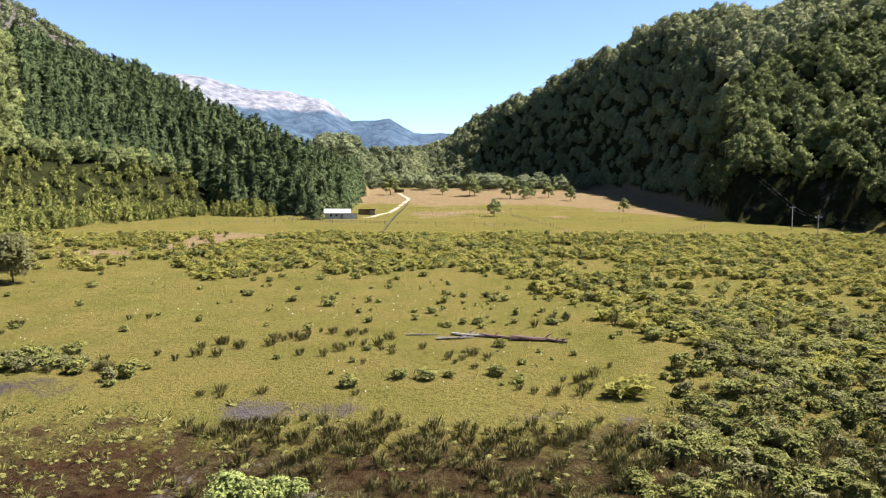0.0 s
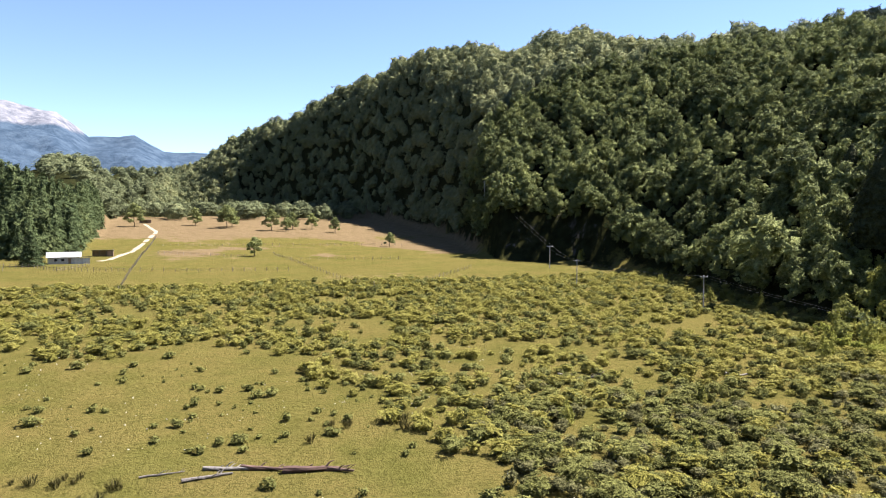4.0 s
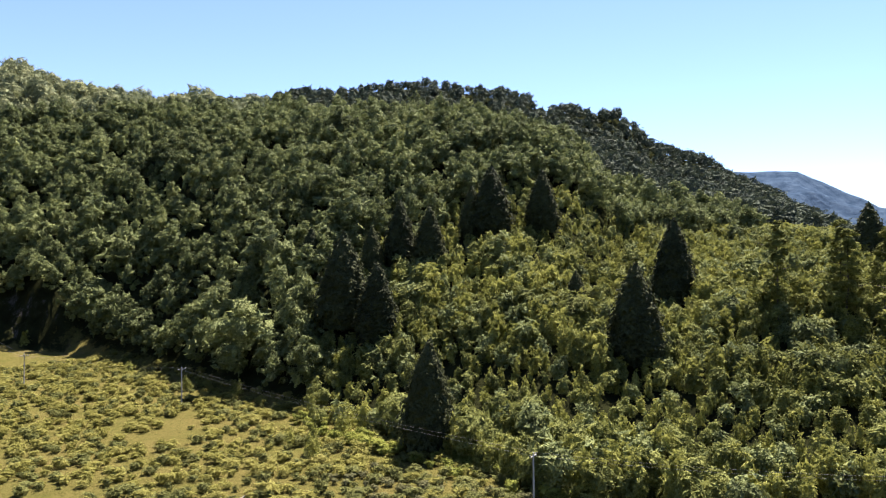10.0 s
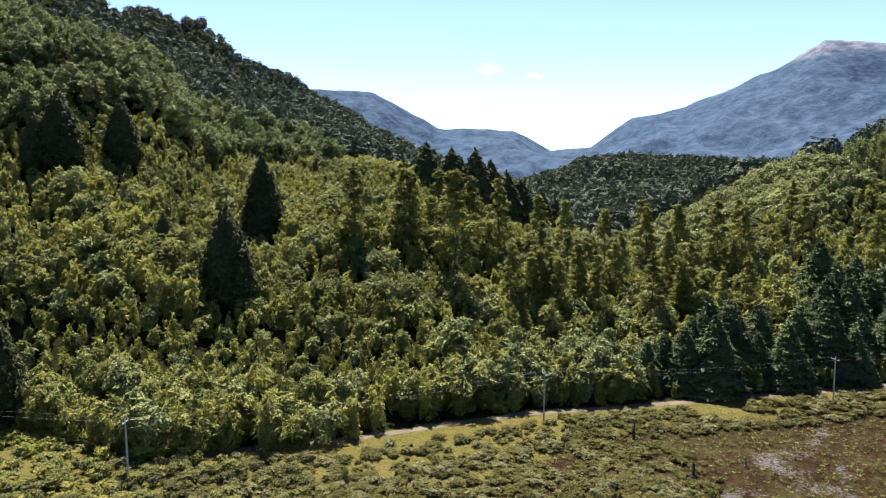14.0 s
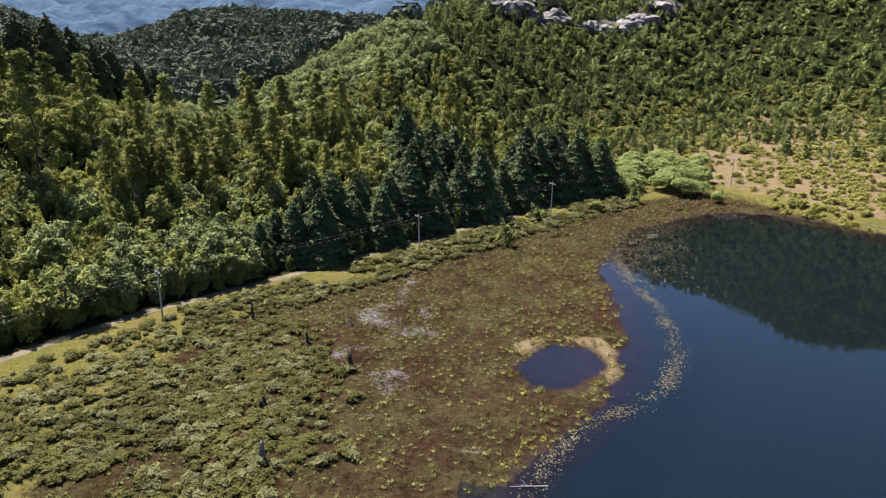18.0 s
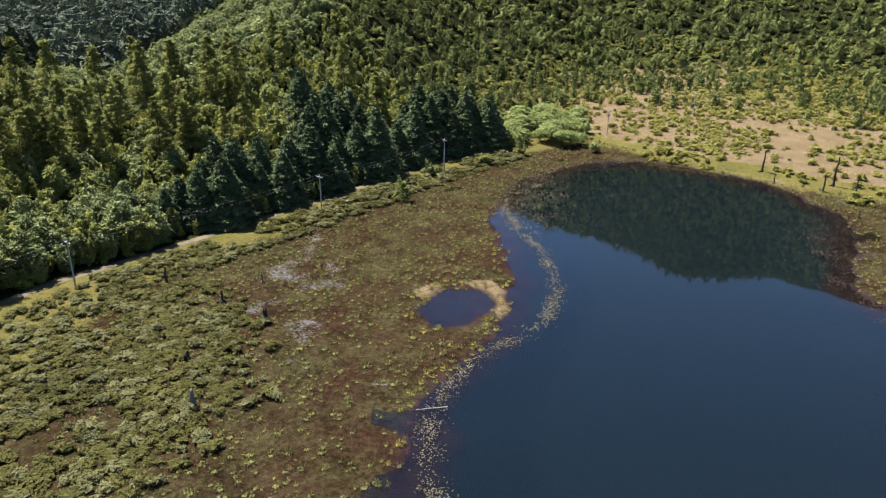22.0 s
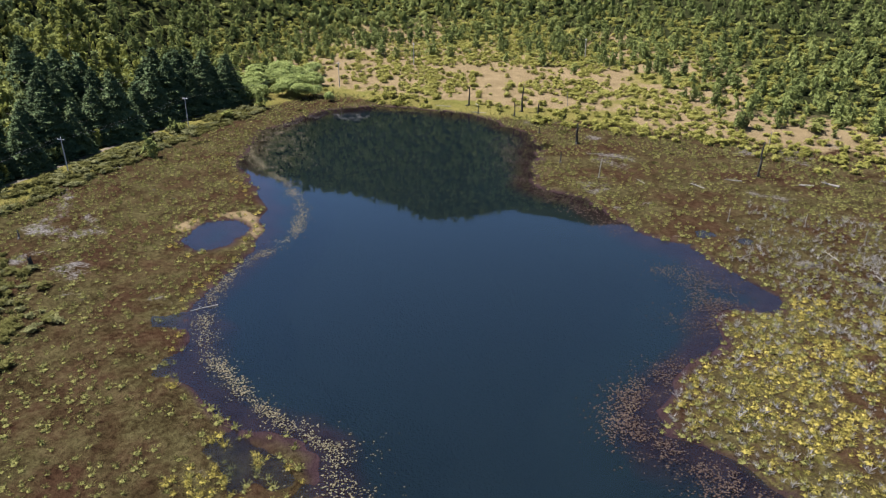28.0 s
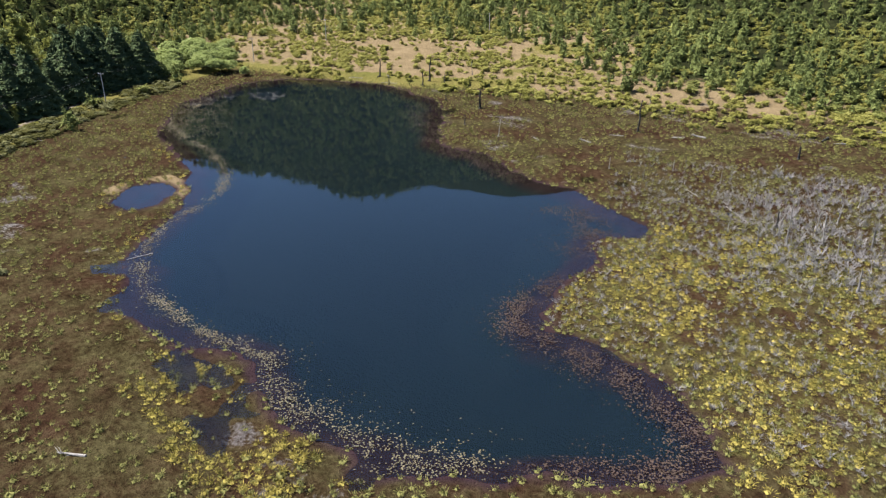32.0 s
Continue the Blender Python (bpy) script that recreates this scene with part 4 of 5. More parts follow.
xy = scatter(R, 16000, -170, 150, 62, 245, meadow_gold, 2.3)
n = len(xy)
big = R.random(n) < 0.32
grove("barberry_shrubs", "bush", 26, xy[~big], count_of((~big).sum(), 0.8, 2.0), count_of((~big).sum(), 1.2, 1.9), GOLD, "yellow-green barberry shrubs scattered over the meadow", "shrub", 9)
grove("tall_shrubs", "bush", 34, xy[big], count_of(big.sum(), 0.9, 2.0), count_of(big.sum(), 1.0, 1.7), SHRUB, "taller green shrubs among the barberry", "shrub", 16)
xy = scatter(R, 5000, -120, 70, 66, 220, lambda x, y: 0.06 + 0.5 * smooth(-0.05, 0.35, fbm(x + 200, y, 13, 3) + 0.25 * smooth(-25, 25, x)) * smooth(-70, -10, x), 2.2)
grove("meadow_sprigs", "bush", 30, xy, 0.3 + 1.0 * R.random(len(xy)) ** 1.6, count_of(len(xy), 1.1, 2.0), SHRUB, "small green shrubs dotted over the mown-looking pasture", "shrub", 17)
xy = scatter(R, 8000, -40, 100, 44, 120, lambda x, y: smooth(-0.1, 0.3, 0.6 * fbm(x + 40, y, 14, 3) + 0.9 * smooth(4, 26, x - 0.25 * (y - 50)) * smooth(118, 80, y) - 0.5) * 0.8, 2.0)
clump = np.array([-44.0, 74.0]) + R.normal(size=(40, 2)) * (4.5, 2.2)
xy = np.concatenate([xy, clump, np.array([[-34.0, 72.5], [-35.5, 71.0], [-31.0, 68.5], [-30.0, 70.0]])])
n = len(xy)
half = R.random(n) < 0.45
grove("heath_shrubs", "bush", 80, xy[half], count_of(half.sum(), 0.7, 1.7), count_of(half.sum(), 1.0, 1.6), GREYBUSH, "grey-green heath shrubs on the damp meadow edge", "shrub", 10)
grove("green_shrubs", "bush", 60, xy[~half], count_of((~half).sum(), 0.8, 2.0), count_of((~half).sum(), 1.1, 1.8), SHRUB, "leafy green shrubs on the damp meadow edge", "shrub", 18)
xy = scatter(R, 5000, -70, 50, 40, 82, lambda x, y: smooth(0.0, 0.3, 0.7 * fbm(x, y + 30, 11, 3) + 0.5 * smooth(62, 52, y) * smooth(-40, -5, x) - 0.2 - 0.3 * smooth(70, 80, y)), 1.0)
more = scatter(R, 1200, -60, 40, 64, 100, lambda x, y: 0.6 * smooth(0.3, 0.5, fbm(x, y + 80, 9, 3) + 0.22 * smooth(-20, 10, x)), 1.0)
xy = np.concatenate([xy, more])
grove("rush_clumps", "tuft", 90, xy, count_of(len(xy), 0.7, 1.4), count_of(len(xy), 0.9, 1.5), RUSH, "dark brown-green rush clumps at the bog's edge", "grass", 11)


def bog(x, y):
    return (marshy(x, y) > 0.3) & (shore_distance(x, y) > -1.2) & (height(x, y) > -0.12) & (R.random(len(x)) < 0.2 + 0.75 * smooth(-0.3, 0.25, fbm(x, y, 11, 3) + 0.18 * fbm(x, y, 40, 2)))


xy = scatter(R, 64000, -110, 130, -146, 72, bog, 1.4)
n = len(xy)
dome = R.random(n) < 0.45
grove("sedge_cushions", "sod", 24, xy[dome], count_of(dome.sum(), 0.45, 0.85), count_of(dome.sum(), 1.5, 2.3), SEDGE, "low olive cushions of sedge and heath over the bog", "grass", 43, forms=8)
grove("sedge_tussocks", "sod", 28, xy[~dome], 0.5 + 0.75 * R.random((~dome).sum()) ** 1.5, count_of((~dome).sum(), 1.2, 1.8), SEDGE, "olive sedge tussocks over the brown bog", "grass", 12, forms=7)


def green_mat(x, y):
    """The low shrubs between the bog and the cart track."""
    off = track_line(y) - x
    mat = smooth(40, 62, x - 0.9 * np.maximum(0, 22 - y) + 14 * fbm(x, y, 18, 3)) * smooth(-10, 4, y + 6 * fbm(x + 60, y, 14, 2)) * (y < 64) * (off > 14)
    edge = ((off > 3) & (off < 13)) * (y < 8) * 0.9 + ((off > 5) & (off <= 14)) * (y >= 8) * (y < 64) * 0.3
    return np.maximum(mat * 0.95, edge) * (fbm(x, y, 9, 3) > -0.38)


xy = scatter(R, 20000, 50, 140, -115, 66, green_mat, 1.05)
n = len(xy)
half = R.random(n) < 0.72
grove("bog_shrubs", "bush", 28, xy[half], count_of(half.sum(), 0.45, 1.0), count_of(half.sum(), 1.9, 3.0), BOGSHRUB, "low green shrubs along the edge of the bog", "shrub", 19)
grove("grey_bog_shrubs", "bush", 24, xy[~half], count_of((~half).sum(), 0.45, 1.2), count_of((~half).sum(), 1.5, 2.4), GREYBUSH, "silvery heath shrubs along the edge of the bog", "shrub", 20)


def yellow(x, y):
    sd = shore_distance(x, y)
    west = (x < -14) & (x > -78) & (y < 2) & (y > -62) & (sd > 0.5)
    nw = (sd > 0.4) & (sd < 12) & (y > 3) & (x > -8) & (x < 30)
    rim = (sd > 0.2) & (sd < 2.2) & (x > 10)
    patchy = smooth(-0.3, 0.25, fbm(x, y, 7, 3))
    return west * (0.12 + 0.6 * patchy) * (0.5 + 0.5 * smooth(34, 8, sd)) + nw * 0.9 * patchy * (x < 24) + rim * 0.08


xy = scatter(R, 34000, -80, 118, -70, 30, yellow, 0.95)
n = len(xy)
grove("yellow_sedge", "sod", 40, xy, count_of(n, 0.5, 1.0), count_of(n, 1.4, 2.1), YELLOWMOSS, "bright yellow sedge cushions along the lake shore", "grass", 21, forms=7)


def ferny(x, y):
    """The bright fringe at the foot of the thicket, and the clearing among the trees."""
    off = x - track_line(y)
    fringe = (off > 1.5) & (off < 6) & (y > -12) & (y < 66)
    foot_ = (off > -4) & (off < 6) & (y >= 66) & (y < 130)
    return np.maximum((fringe | foot_) * 0.5 * (fbm(x, y, 8, 2) > -0.1), np.hypot(x - 167, y - 11) < 6.5)


xy = scatter(R, 5000, 95, 180, -15, 130, ferny, 1.5)
n = len(xy)
grove("fern_fringe", "bush", 40, xy, count_of(n, 0.9, 2.6), count_of(n, 0.9, 1.5), FERN, "bright yellow-green ferns and shoots fringing the thicket", "fern", 44)
xy = scatter(R, 1500, -60, 60, 60, 150, lambda x, y: 0.6 * smooth(0.0, 0.4, fbm(x, y + 50, 20, 3) + 0.25), 1.2)
n = len(xy)
grove("meadow_flowers", "bush", 5, xy, count_of(n, 0.07, 0.14), count_of(n, 0.8, 1.3), FLOWER, "small whitish flower heads dotted over the pasture", "flower", 45)


def dead_zone(x, y):
    sd = shore_distance(x, y)
    return (sd > 0.5) * (x < -14) * (x > -110) * (y < -4) * (y > -100) * (0.4 + 0.5 * smooth(-0.2, 0.3, fbm(x, y, 13, 3))) + (sd > -0.5) * (sd < 6) * (x < -12) * (x > -45) * (y > -50) * (y < -8) * 1.0 + (sd > 0.5) * (x < -16) * (x > -78) * (y > -62) * (y < 0) * 0.35


xy = scatter(R, 11000, -110, 0, -115, 0, dead_zone, 1.2)
n = len(xy)
tall = count_of(n, 0.45, 1.25) * (1 + 0.9 * smooth(-28, -52, xy[:, 0] + 9 * fbm(xy[:, 0], xy[:, 1], 15, 3)) * smooth(-34, -56, xy[:, 1]))
grove("dead_twigs", "dead", 26, xy, tall, count_of(n, 0.8, 1.4), TWIGS, "bleached grey dead shrubs standing in the bog", "shrub", 22)


def gold_south(x, y):
    t, r, b = slope_in(x, y)
    b = np.where(b < -150, b + 360, b)
    return (b > 128) * (t < 0.2) * (y < -140) * (0.12 + 0.88 * smooth(-0.2, 0.2, fbm(x, y, 20, 3) + 0.15)) + ((y < -128) & (x < -10) & (x > -110) & (t < 0.05)) * 0.18


xy = scatter(R, 16000, -120, 240, -320, -105, gold_south, 2.1)
n = len(xy)
grove("southern_barberry", "bush", 11, xy, count_of(n, 0.8, 1.9), count_of(n, 1.2, 2.0), GOLD, "yellow barberry scrub on the straw-coloured ground beyond the lake", "shrub", 23)


# ---- lily leaves ----
def pads(name, line, spread, count, size, material, label, seed):
    r = np.random.default_rng(seed)
    p = np.array(line, float)
    seg = np.r_[0, np.cumsum(np.hypot(*np.diff(p, axis=0).T))]
    s = r.uniform(0, seg[-1], count)
    x = np.interp(s, seg, p[:, 0]) + r.normal(size=count) * spread * (0.5 + r.random(count))
    y = np.interp(s, seg, p[:, 1]) + r.normal(size=count) * spread * (0.5 + r.random(count))
    clump = fbm(x, y, 3.0, 2) + 0.25 > r.uniform(-0.4, 0.5, count)
    wet = (height(x, y) < -0.01) & clump
    x, y = x[wet], y[wet]
    n = len(x)
    a = r.uniform(0, 6.28, n)
    k = size * r.uniform(0.5, 1.3, n)
    ring = np.linspace(0, 2 * np.pi, 6, endpoint=False) + 0.3
    px = x[:, None] + (np.cos(ring) * k[:, None]) * np.cos(a)[:, None] - (np.sin(ring) * 0.6 * k[:, None]) * np.sin(a)[:, None]
    py = y[:, None] + (np.cos(ring) * k[:, None]) * np.sin(a)[:, None] + (np.sin(ring) * 0.6 * k[:, None]) * np.cos(a)[:, None]
    pz = 0.02 + r.uniform(0, 0.06, (n, 1)) + np.cos(ring + r.uniform(0, 6, (n, 1))) * (0.3 * k[:, None]) * r.random((n, 1))
    v = np.stack([px, py, np.maximum(pz, 0.012)], -1).reshape(-1, 3)
    base = (np.arange(n) * 6)[:, None]
    f = np.concatenate([base + [0, 1, 2, 3], base + [0, 3, 4, 5]])
    tagged(sheet(name, v, f, material), label, "water lily", kind="stuff")


pads("lily_leaves", [(108, -98), (104, -80), (86, -68), (76, -64), (62, -52), (55, -41), (55, -28), (52, -19), (46, -11), (38, -5), (28, -1), (21, 1), (12, 1)],
     0.8, 8500, 0.115, PAD, "band of withered tan lily leaves floating along the shore", 31)
pads("shore_lily_leaves", [(14, 1), (5, 8), (-3, 11), (-12, 12), (-21, 8)],
     2.0, 3200, 0.12, PAD, "tan and brown lily leaves along the near shore", 32)
pads("east_lily_leaves", [(112, -104), (102, -88), (95, -80), (88, -74)], 5.0, 2600, 0.17, PAD, "scattered tan lily leaves at the lake's sheltered end", 33)
pads("south_lily_leaves", [(52, -122), (42, -106), (34, -94), (20, -84), (4, -74)], 2.2, 1800, 0.17, REDPAD, "brown lily leaves along the far shore", 34)
pads("red_lily_leaves", [(-6, -61), (-13, -60), (-17, -52), (-15, -44)], 2.4, 2600, 0.13, REDPAD, "reddish lily leaves in the shallow bay", 35)
pads("brown_lily_leaves", [(-16, -33), (-12, -22), (-14, -17), (-20, -15), (-32, -11), (-40, -4), (-36, 4), (-22, 10)], 1.8, 9000, 0.13, REDPAD, "dark reddish-brown lily leaves on the muddy margin", 36)


# ---- single things ----
def thing(name, x, y, label, category, group="", turn=0.0, z=None):
    ob = new(name)
    ob.matrix_basis = pose(x, y, height_at(x, y) if z is None else z, 0, 0, turn)
    return tagged(ob, label, category, group)


def from_arrays(name, v, f, material, parent, label=""):
    ob = sheet(name, v, f, material)
    ob.parent = parent
    if label:
        ob["label"] = label
    return ob


def tube(bm, points, radii, sides=7, jag=0.0, r=None):
    """A tapered, bent limb through points; a jagged end where jag is given."""
    rows = []
    for k, (p, rad) in enumerate(zip(points, radii)):
        p = Vector(p)
        d = (Vector(points[min(k + 1, len(points) - 1)]) - Vector(points[max(k - 1, 0)])).normalized()
        a = d.orthogonal().normalized()
        b = d.cross(a)
        row = []
        for j in range(sides):
            t = 2 * math.pi * j / sides
            q = p + (a * math.cos(t) + b * math.sin(t)) * rad * (1 + (r.uniform(-0.15, 0.15) if r else 0))
            if jag and k == len(points) - 1:
                q += d * r.uniform(-jag, jag)
            row.append(bm.verts.new(q))
        rows.append(row)
    for lo, hi in zip(rows, rows[1:]):
        for j in range(sides):
            bm.faces.new((lo[j], lo[(j + 1) % sides], hi[(j + 1) % sides], hi[j]))
    bm.faces.new(rows[0][::-1])
    bm.faces.new(rows[-1])


def box(bm, x0, x1, y0, y1, z0, z1, bevel=0.0):
    m = Matrix.Translation(((x0 + x1) / 2, (y0 + y1) / 2, (z0 + z1) / 2)) @ Matrix.Diagonal((x1 - x0, y1 - y0, z1 - z0, 1))
    made = bmesh.ops.create_cube(bm, size=1.0, matrix=m)["verts"]
    if bevel:
        edges = list({e for v in made for e in v.link_edges})
        bmesh.ops.bevel(bm, geom=edges, offset=bevel, segments=1, affect="EDGES")


# trees: a trunk with limbs, and a crown of leaf sprays
def tree(name, kind, quads, seed, tall, wide, material, label, category, group, trunk_to=0.8, girth=0.018, bare=0.0):
    r = random.Random(seed)
    ob = new(name)
    tagged(ob, label, category, group)
    bm = bmesh.new()
    top = tall * trunk_to
    pts = [(r.uniform(-0.02, 0.02) * tall * (k > 0), r.uniform(-0.02, 0.02) * tall * (k > 0), -0.4 + (top + 0.4) * k / 4) for k in range(5)]
    tube(bm, pts, [girth * tall * (1 - 0.2 * k) * (1.3 if k == 0 else 1) for k in range(5)], 7, r=r)
    for k in range(5):
        h = top * (0.35 + 0.12 * k)
        a = r.uniform(0, 6.28)
        out = tall * wide * 0.16
        tube(bm, [(0, 0, h), (math.cos(a) * out * 0.5, math.sin(a) * out * 0.5, h + 0.02 * tall), (math.cos(a) * out, math.sin(a) * out, h + 0.06 * tall)],
             [girth * tall * 0.4, girth * tall * 0.25, girth * tall * 0.1], 5)
    part("trunk", bm, BARK, ob)
    v, f = crown(kind, quads, seed)
    v = v * (tall * wide, tall * wide, tall * (1 - bare)) + (0, 0, tall * bare)
    from_arrays("crown", v, f, material, ob)
    return ob


def plant_trees(makers, places):
    """Copies of a few grown forms at places of (x, y, scale)."""
    r = random.Random(5)
    for k, (x, y, s) in enumerate(places):
        form = makers[k % len(makers)]
        c = form if k < len(makers) else copy_thing(form, Matrix.Identity(4))
        c.matrix_basis = pose(x, y, height_at(x, y) - 0.1, 0, 0, r.uniform(0, 360)) @ Matrix.Scale(s, 4)


forms = [tree("cypress", "cypress", 1500, 51 + k, 22.0, 1.0 + 0.08 * k, CYPRESS, "dense dark conical cypress rising above the coppice", "tree", "dark cypresses on the slope") for k in range(3)]
plant_trees(forms, CYPRESSES)
forms = [tree("ridge_cypress", "cypress", 600, 61 + k, 15.0, 1.25, CYPRESS, "broad dark cypress on the brow of the slope", "tree", "cypresses on the brow") for k in range(2)]
plant_trees(forms, [(238, 12, 1.5), (246, 6, 1.4), (252, 0, 1.3), (258, -6, 1.3), (262, -14, 1.2), (243, 17, 1.2), (232, 20, 1.3), (268, -20, 1.1), (236, 28, 1.2)])
forms = [tree("eucalyptus", "column", 900, 71 + k, 21.0, 1.35, EUCA, "tall slender olive-green eucalyptus with a bare lower trunk", "tree", "eucalyptus trees behind the track", 0.9, 0.011, 0.12) for k in range(4)]
euca = [(164.1, 22.4, 1.35), (180.6, 34.1, 1.0), (173.8, 45.9, 1.05), (203.7, -3.4, 1.0), (210.6, -12.5, 1.0), (217.7, -26.1, 0.95), (201.2, -32.1, 1.0),
        (181.3, -45.5, 0.95), (178.0, -50.9, 0.9), (161.1, 5.2, 0.75), (159.2, -22.0, 0.85), (195.2, 8.8, 1.05), (179.7, -0.5, 0.9), (176.0, 32.5, 1.0),
        (194.1, -31.5, 1.0), (170.4, -29.0, 0.9), (184.1, 25.5, 1.0), (189, 17, 1.0)]
rnd = random.Random(9)
for _ in range(38):
    y = rnd.uniform(-98, 14)
    euca.append((rnd.uniform(160, 205) - 0.15 * max(0, -y - 20), y, rnd.uniform(0.55, 0.95)))
plant_trees(forms, euca)
ROADSIDE_PINES = [(float(track_line(y)) + 4.2 + 2.6 * (k % 3), y, 0.66 + 0.13 * ((k * 7) % 4)) for k, y in enumerate(range(-114, -14, 5))]
forms = [tree("pine", "cone", 1100, 81 + k, 16.0, 2.05, PINE, "broad dark green pine beside the shaded cart track", "tree", "pines beside the cart track", 0.85, 0.014) for k in range(3)]
plant_trees(forms, [(135.5, -22, 0.8), (137.5, -31, 0.95), (149, -61, 1.05), (147.5, -70, 1.1), (150, -77, 1.0), (146, -93, 1.1), (148, -99, 1.15), (146, -106, 1.1),
                    (151, -112, 1.0), (150, -57, 1.0), (154, -61, 1.05), (155, -72, 1.1), (160, -69, 1.0), (152, -67, 1.1), (151, -88, 0.95), (152, -101, 1.15), (157, -110, 1.1), (160, -100, 1.1), (143, -112, 0.95), (142, -28, 0.9), (140, -37, 0.85), (163, -62, 1.0), (155, -103, 1.1), (156, -94, 1.0), (143, -53, 0.8), (157, -66, 1.0), (131, -12, 0.6), (147, -117, 0.95), (133, -16, 0.7)] + ROADSIDE_PINES)
forms = [tree("willow", "bush", 800, 91 + k, 6.5, 1.75, WILLOW, "rounded bright green willow at the end of the lake", "shrub", "willows by the lake", 0.5, 0.02) for k in range(3)]
plant_trees(forms, [(143, -124, 1.0), (150, -131, 1.05), (137, -131, 0.9), (130, -134.5, 0.85), (157, -138, 1.05), (149, -141, 1.0), (141, -140, 0.95), (162, -146, 1.0),
                    (154, -150, 1.0), (145, -150, 0.9), (136, -146, 0.8), (159, -156, 0.9), (148, -158, 0.9), (165, -137, 0.9), (157, -127, 0.95), (150, -122, 0.9)])
forms = [tree("bright_bush", "bush", 500, 97, 3.6, 1.2, WILLOW, "yellow-green round bush at the water's edge", "shrub", "", 0.5, 0.02)]
plant_trees(forms, [(120.5, -135.0, 1.0), (-11.5, 43.5, 0.8), (-8.8, 44.6, 0.6)])
forms = [tree("meadow_tree", "broad", 520, 101 + k, 9.0, 1.0, BEECH, "lone round-crowned beech standing in the pasture", "tree", "lone trees in the pasture", 0.6, 0.02) for k in range(3)]
plant_trees(forms, [(20.2, 329.7, 0.95), (-47.4, 562.8, 1.9), (-6.9, 570.9, 1.5), (13.9, 543.8, 1.9), (42.7, 521.3, 1.7), (58, 530, 1.4), (71.5, 530.3, 1.3), (91.9, 384.1, 0.85),
                    (18, 556, 1.6), (52, 515, 1.1), (83, 500, 1.2)])
forms = [tree("farm_pine", "cone", 900, 111, 13.0, 1.5, PINE, "dark pine beside the farm shed", "tree", "", 0.85, 0.014)]
plant_trees(forms, [(-56.5, 300, 1.0)])
forms = [tree("silver_willow", "bush", 900, 121, 9.5, 1.0, GREYBUSH, "silvery green willow at the edge of the pasture", "tree", "", 0.5, 0.02)]
plant_trees(forms, [(-78, 130, 1.0)])
forms = [tree("young_tree", "spire", 420, 131 + k, 5.0, 1.3, THICKET, "leafy young tree standing out in the meadow", "tree", "young trees at the foot of the slope", 0.6, 0.015) for k in range(3)]
plant_trees(forms, [(97.2, 109.5, 1.0), (109.4, 99.9, 0.8), (100.5, 113, 1.05), (112.1, 115.7, 1.0), (125.6, 157.3, 0.9), (139.2, 267.4, 1.2), (110, 92, 0.75), (124, 172, 0.8), (47, 78, 0.55),
                    (41, 92, 0.6), (92, 40, 0.5), (62, 96, 0.5), (129, 200, 0.8), (101, 118, 0.7)])


# power line
def power_pole(x, y, lean=0.0, turn=0.0):
    ob = thing("power_pole", x, y, "weathered grey power pole with a crossarm and insulators", "power pole", "power poles along the track", turn)
    bm = bmesh.new()
    tube(bm, [(0, 0, -0.8), (lean * 4, 0, 4), (lean * 8.2, 0, 8.2)], [0.15, 0.13, 0.1], 9)
    part("pole", bm, POLE, ob)
    bm = bmesh.new()
    box(bm, lean * 7.9 - 0.06, lean * 7.9 + 0.06, -1.0, 1.0, 7.82, 7.95, 0.01)
    part("crossarm", bm, POLE, ob)
    for k in (-1, 1):
        bm = bmesh.new()
        tube(bm, [(lean * 7.2, 0.08 * k, 7.2), (lean * 7.85, 0.6 * k, 7.83)], [0.025, 0.025], 5)
        part("brace", bm, WIRE, ob)
    for k in (-0.9, 0.0, 0.9):
        bm = bmesh.new()
        z = 7.95 if k else 8.2
        tube(bm, [(lean * 8, k, z), (lean * 8, k, z + 0.07), (lean * 8, k, z + 0.14), (lean * 8, k, z + 0.2)], [0.03, 0.07, 0.07, 0.03], 7)
        part("insulator", bm, PORCELAIN, ob)


POLES = [(103.7, 205.0), (113.1, 160.7), (93.5, 68.6), (114.4, 10.1), (121.7, -42.3), (131.7, -85.9)]
line = [(120, 255), (134, 356)][::-1] + POLES + [(128.0, -150.0), (124.9, -193.8), (68.3, -232.0)]
for k, (x, y) in enumerate(line):
    a, b = line[max(k - 1, 0)], line[min(k + 1, len(line) - 1)]
    power_pole(x, y, rnd.uniform(-0.012, 0.012), math.degrees(math.atan2(b[1] - a[1], b[0] - a[0])))
for (xa, ya), (xb, yb) in zip(line, line[1:]):
    za, zb = height_at(xa, ya), height_at(xb, yb)
    d = Vector((xb - xa, yb - ya, 0)).normalized()
    side = Vector((-d.y, d.x, 0))
    wire = new("power_cable")
    tagged(wire, "thin dark cables sagging between two poles", "cable", "power cables")
    for k in (-0.9, 0.9):
        bm = bmesh.new()
        pts = []
        for i in range(9):
            t = i / 8
            p = Vector((xa + (xb - xa) * t, ya + (yb - ya) * t, za + (zb - za) * t + 8.15 - 1.6 * 4 * t * (1 - t) * 0.6)) + side * k
            pts.append(p)
        tube(bm, pts, [0.018] * 9, 4)
        part("strand", bm, WIRE, wire)


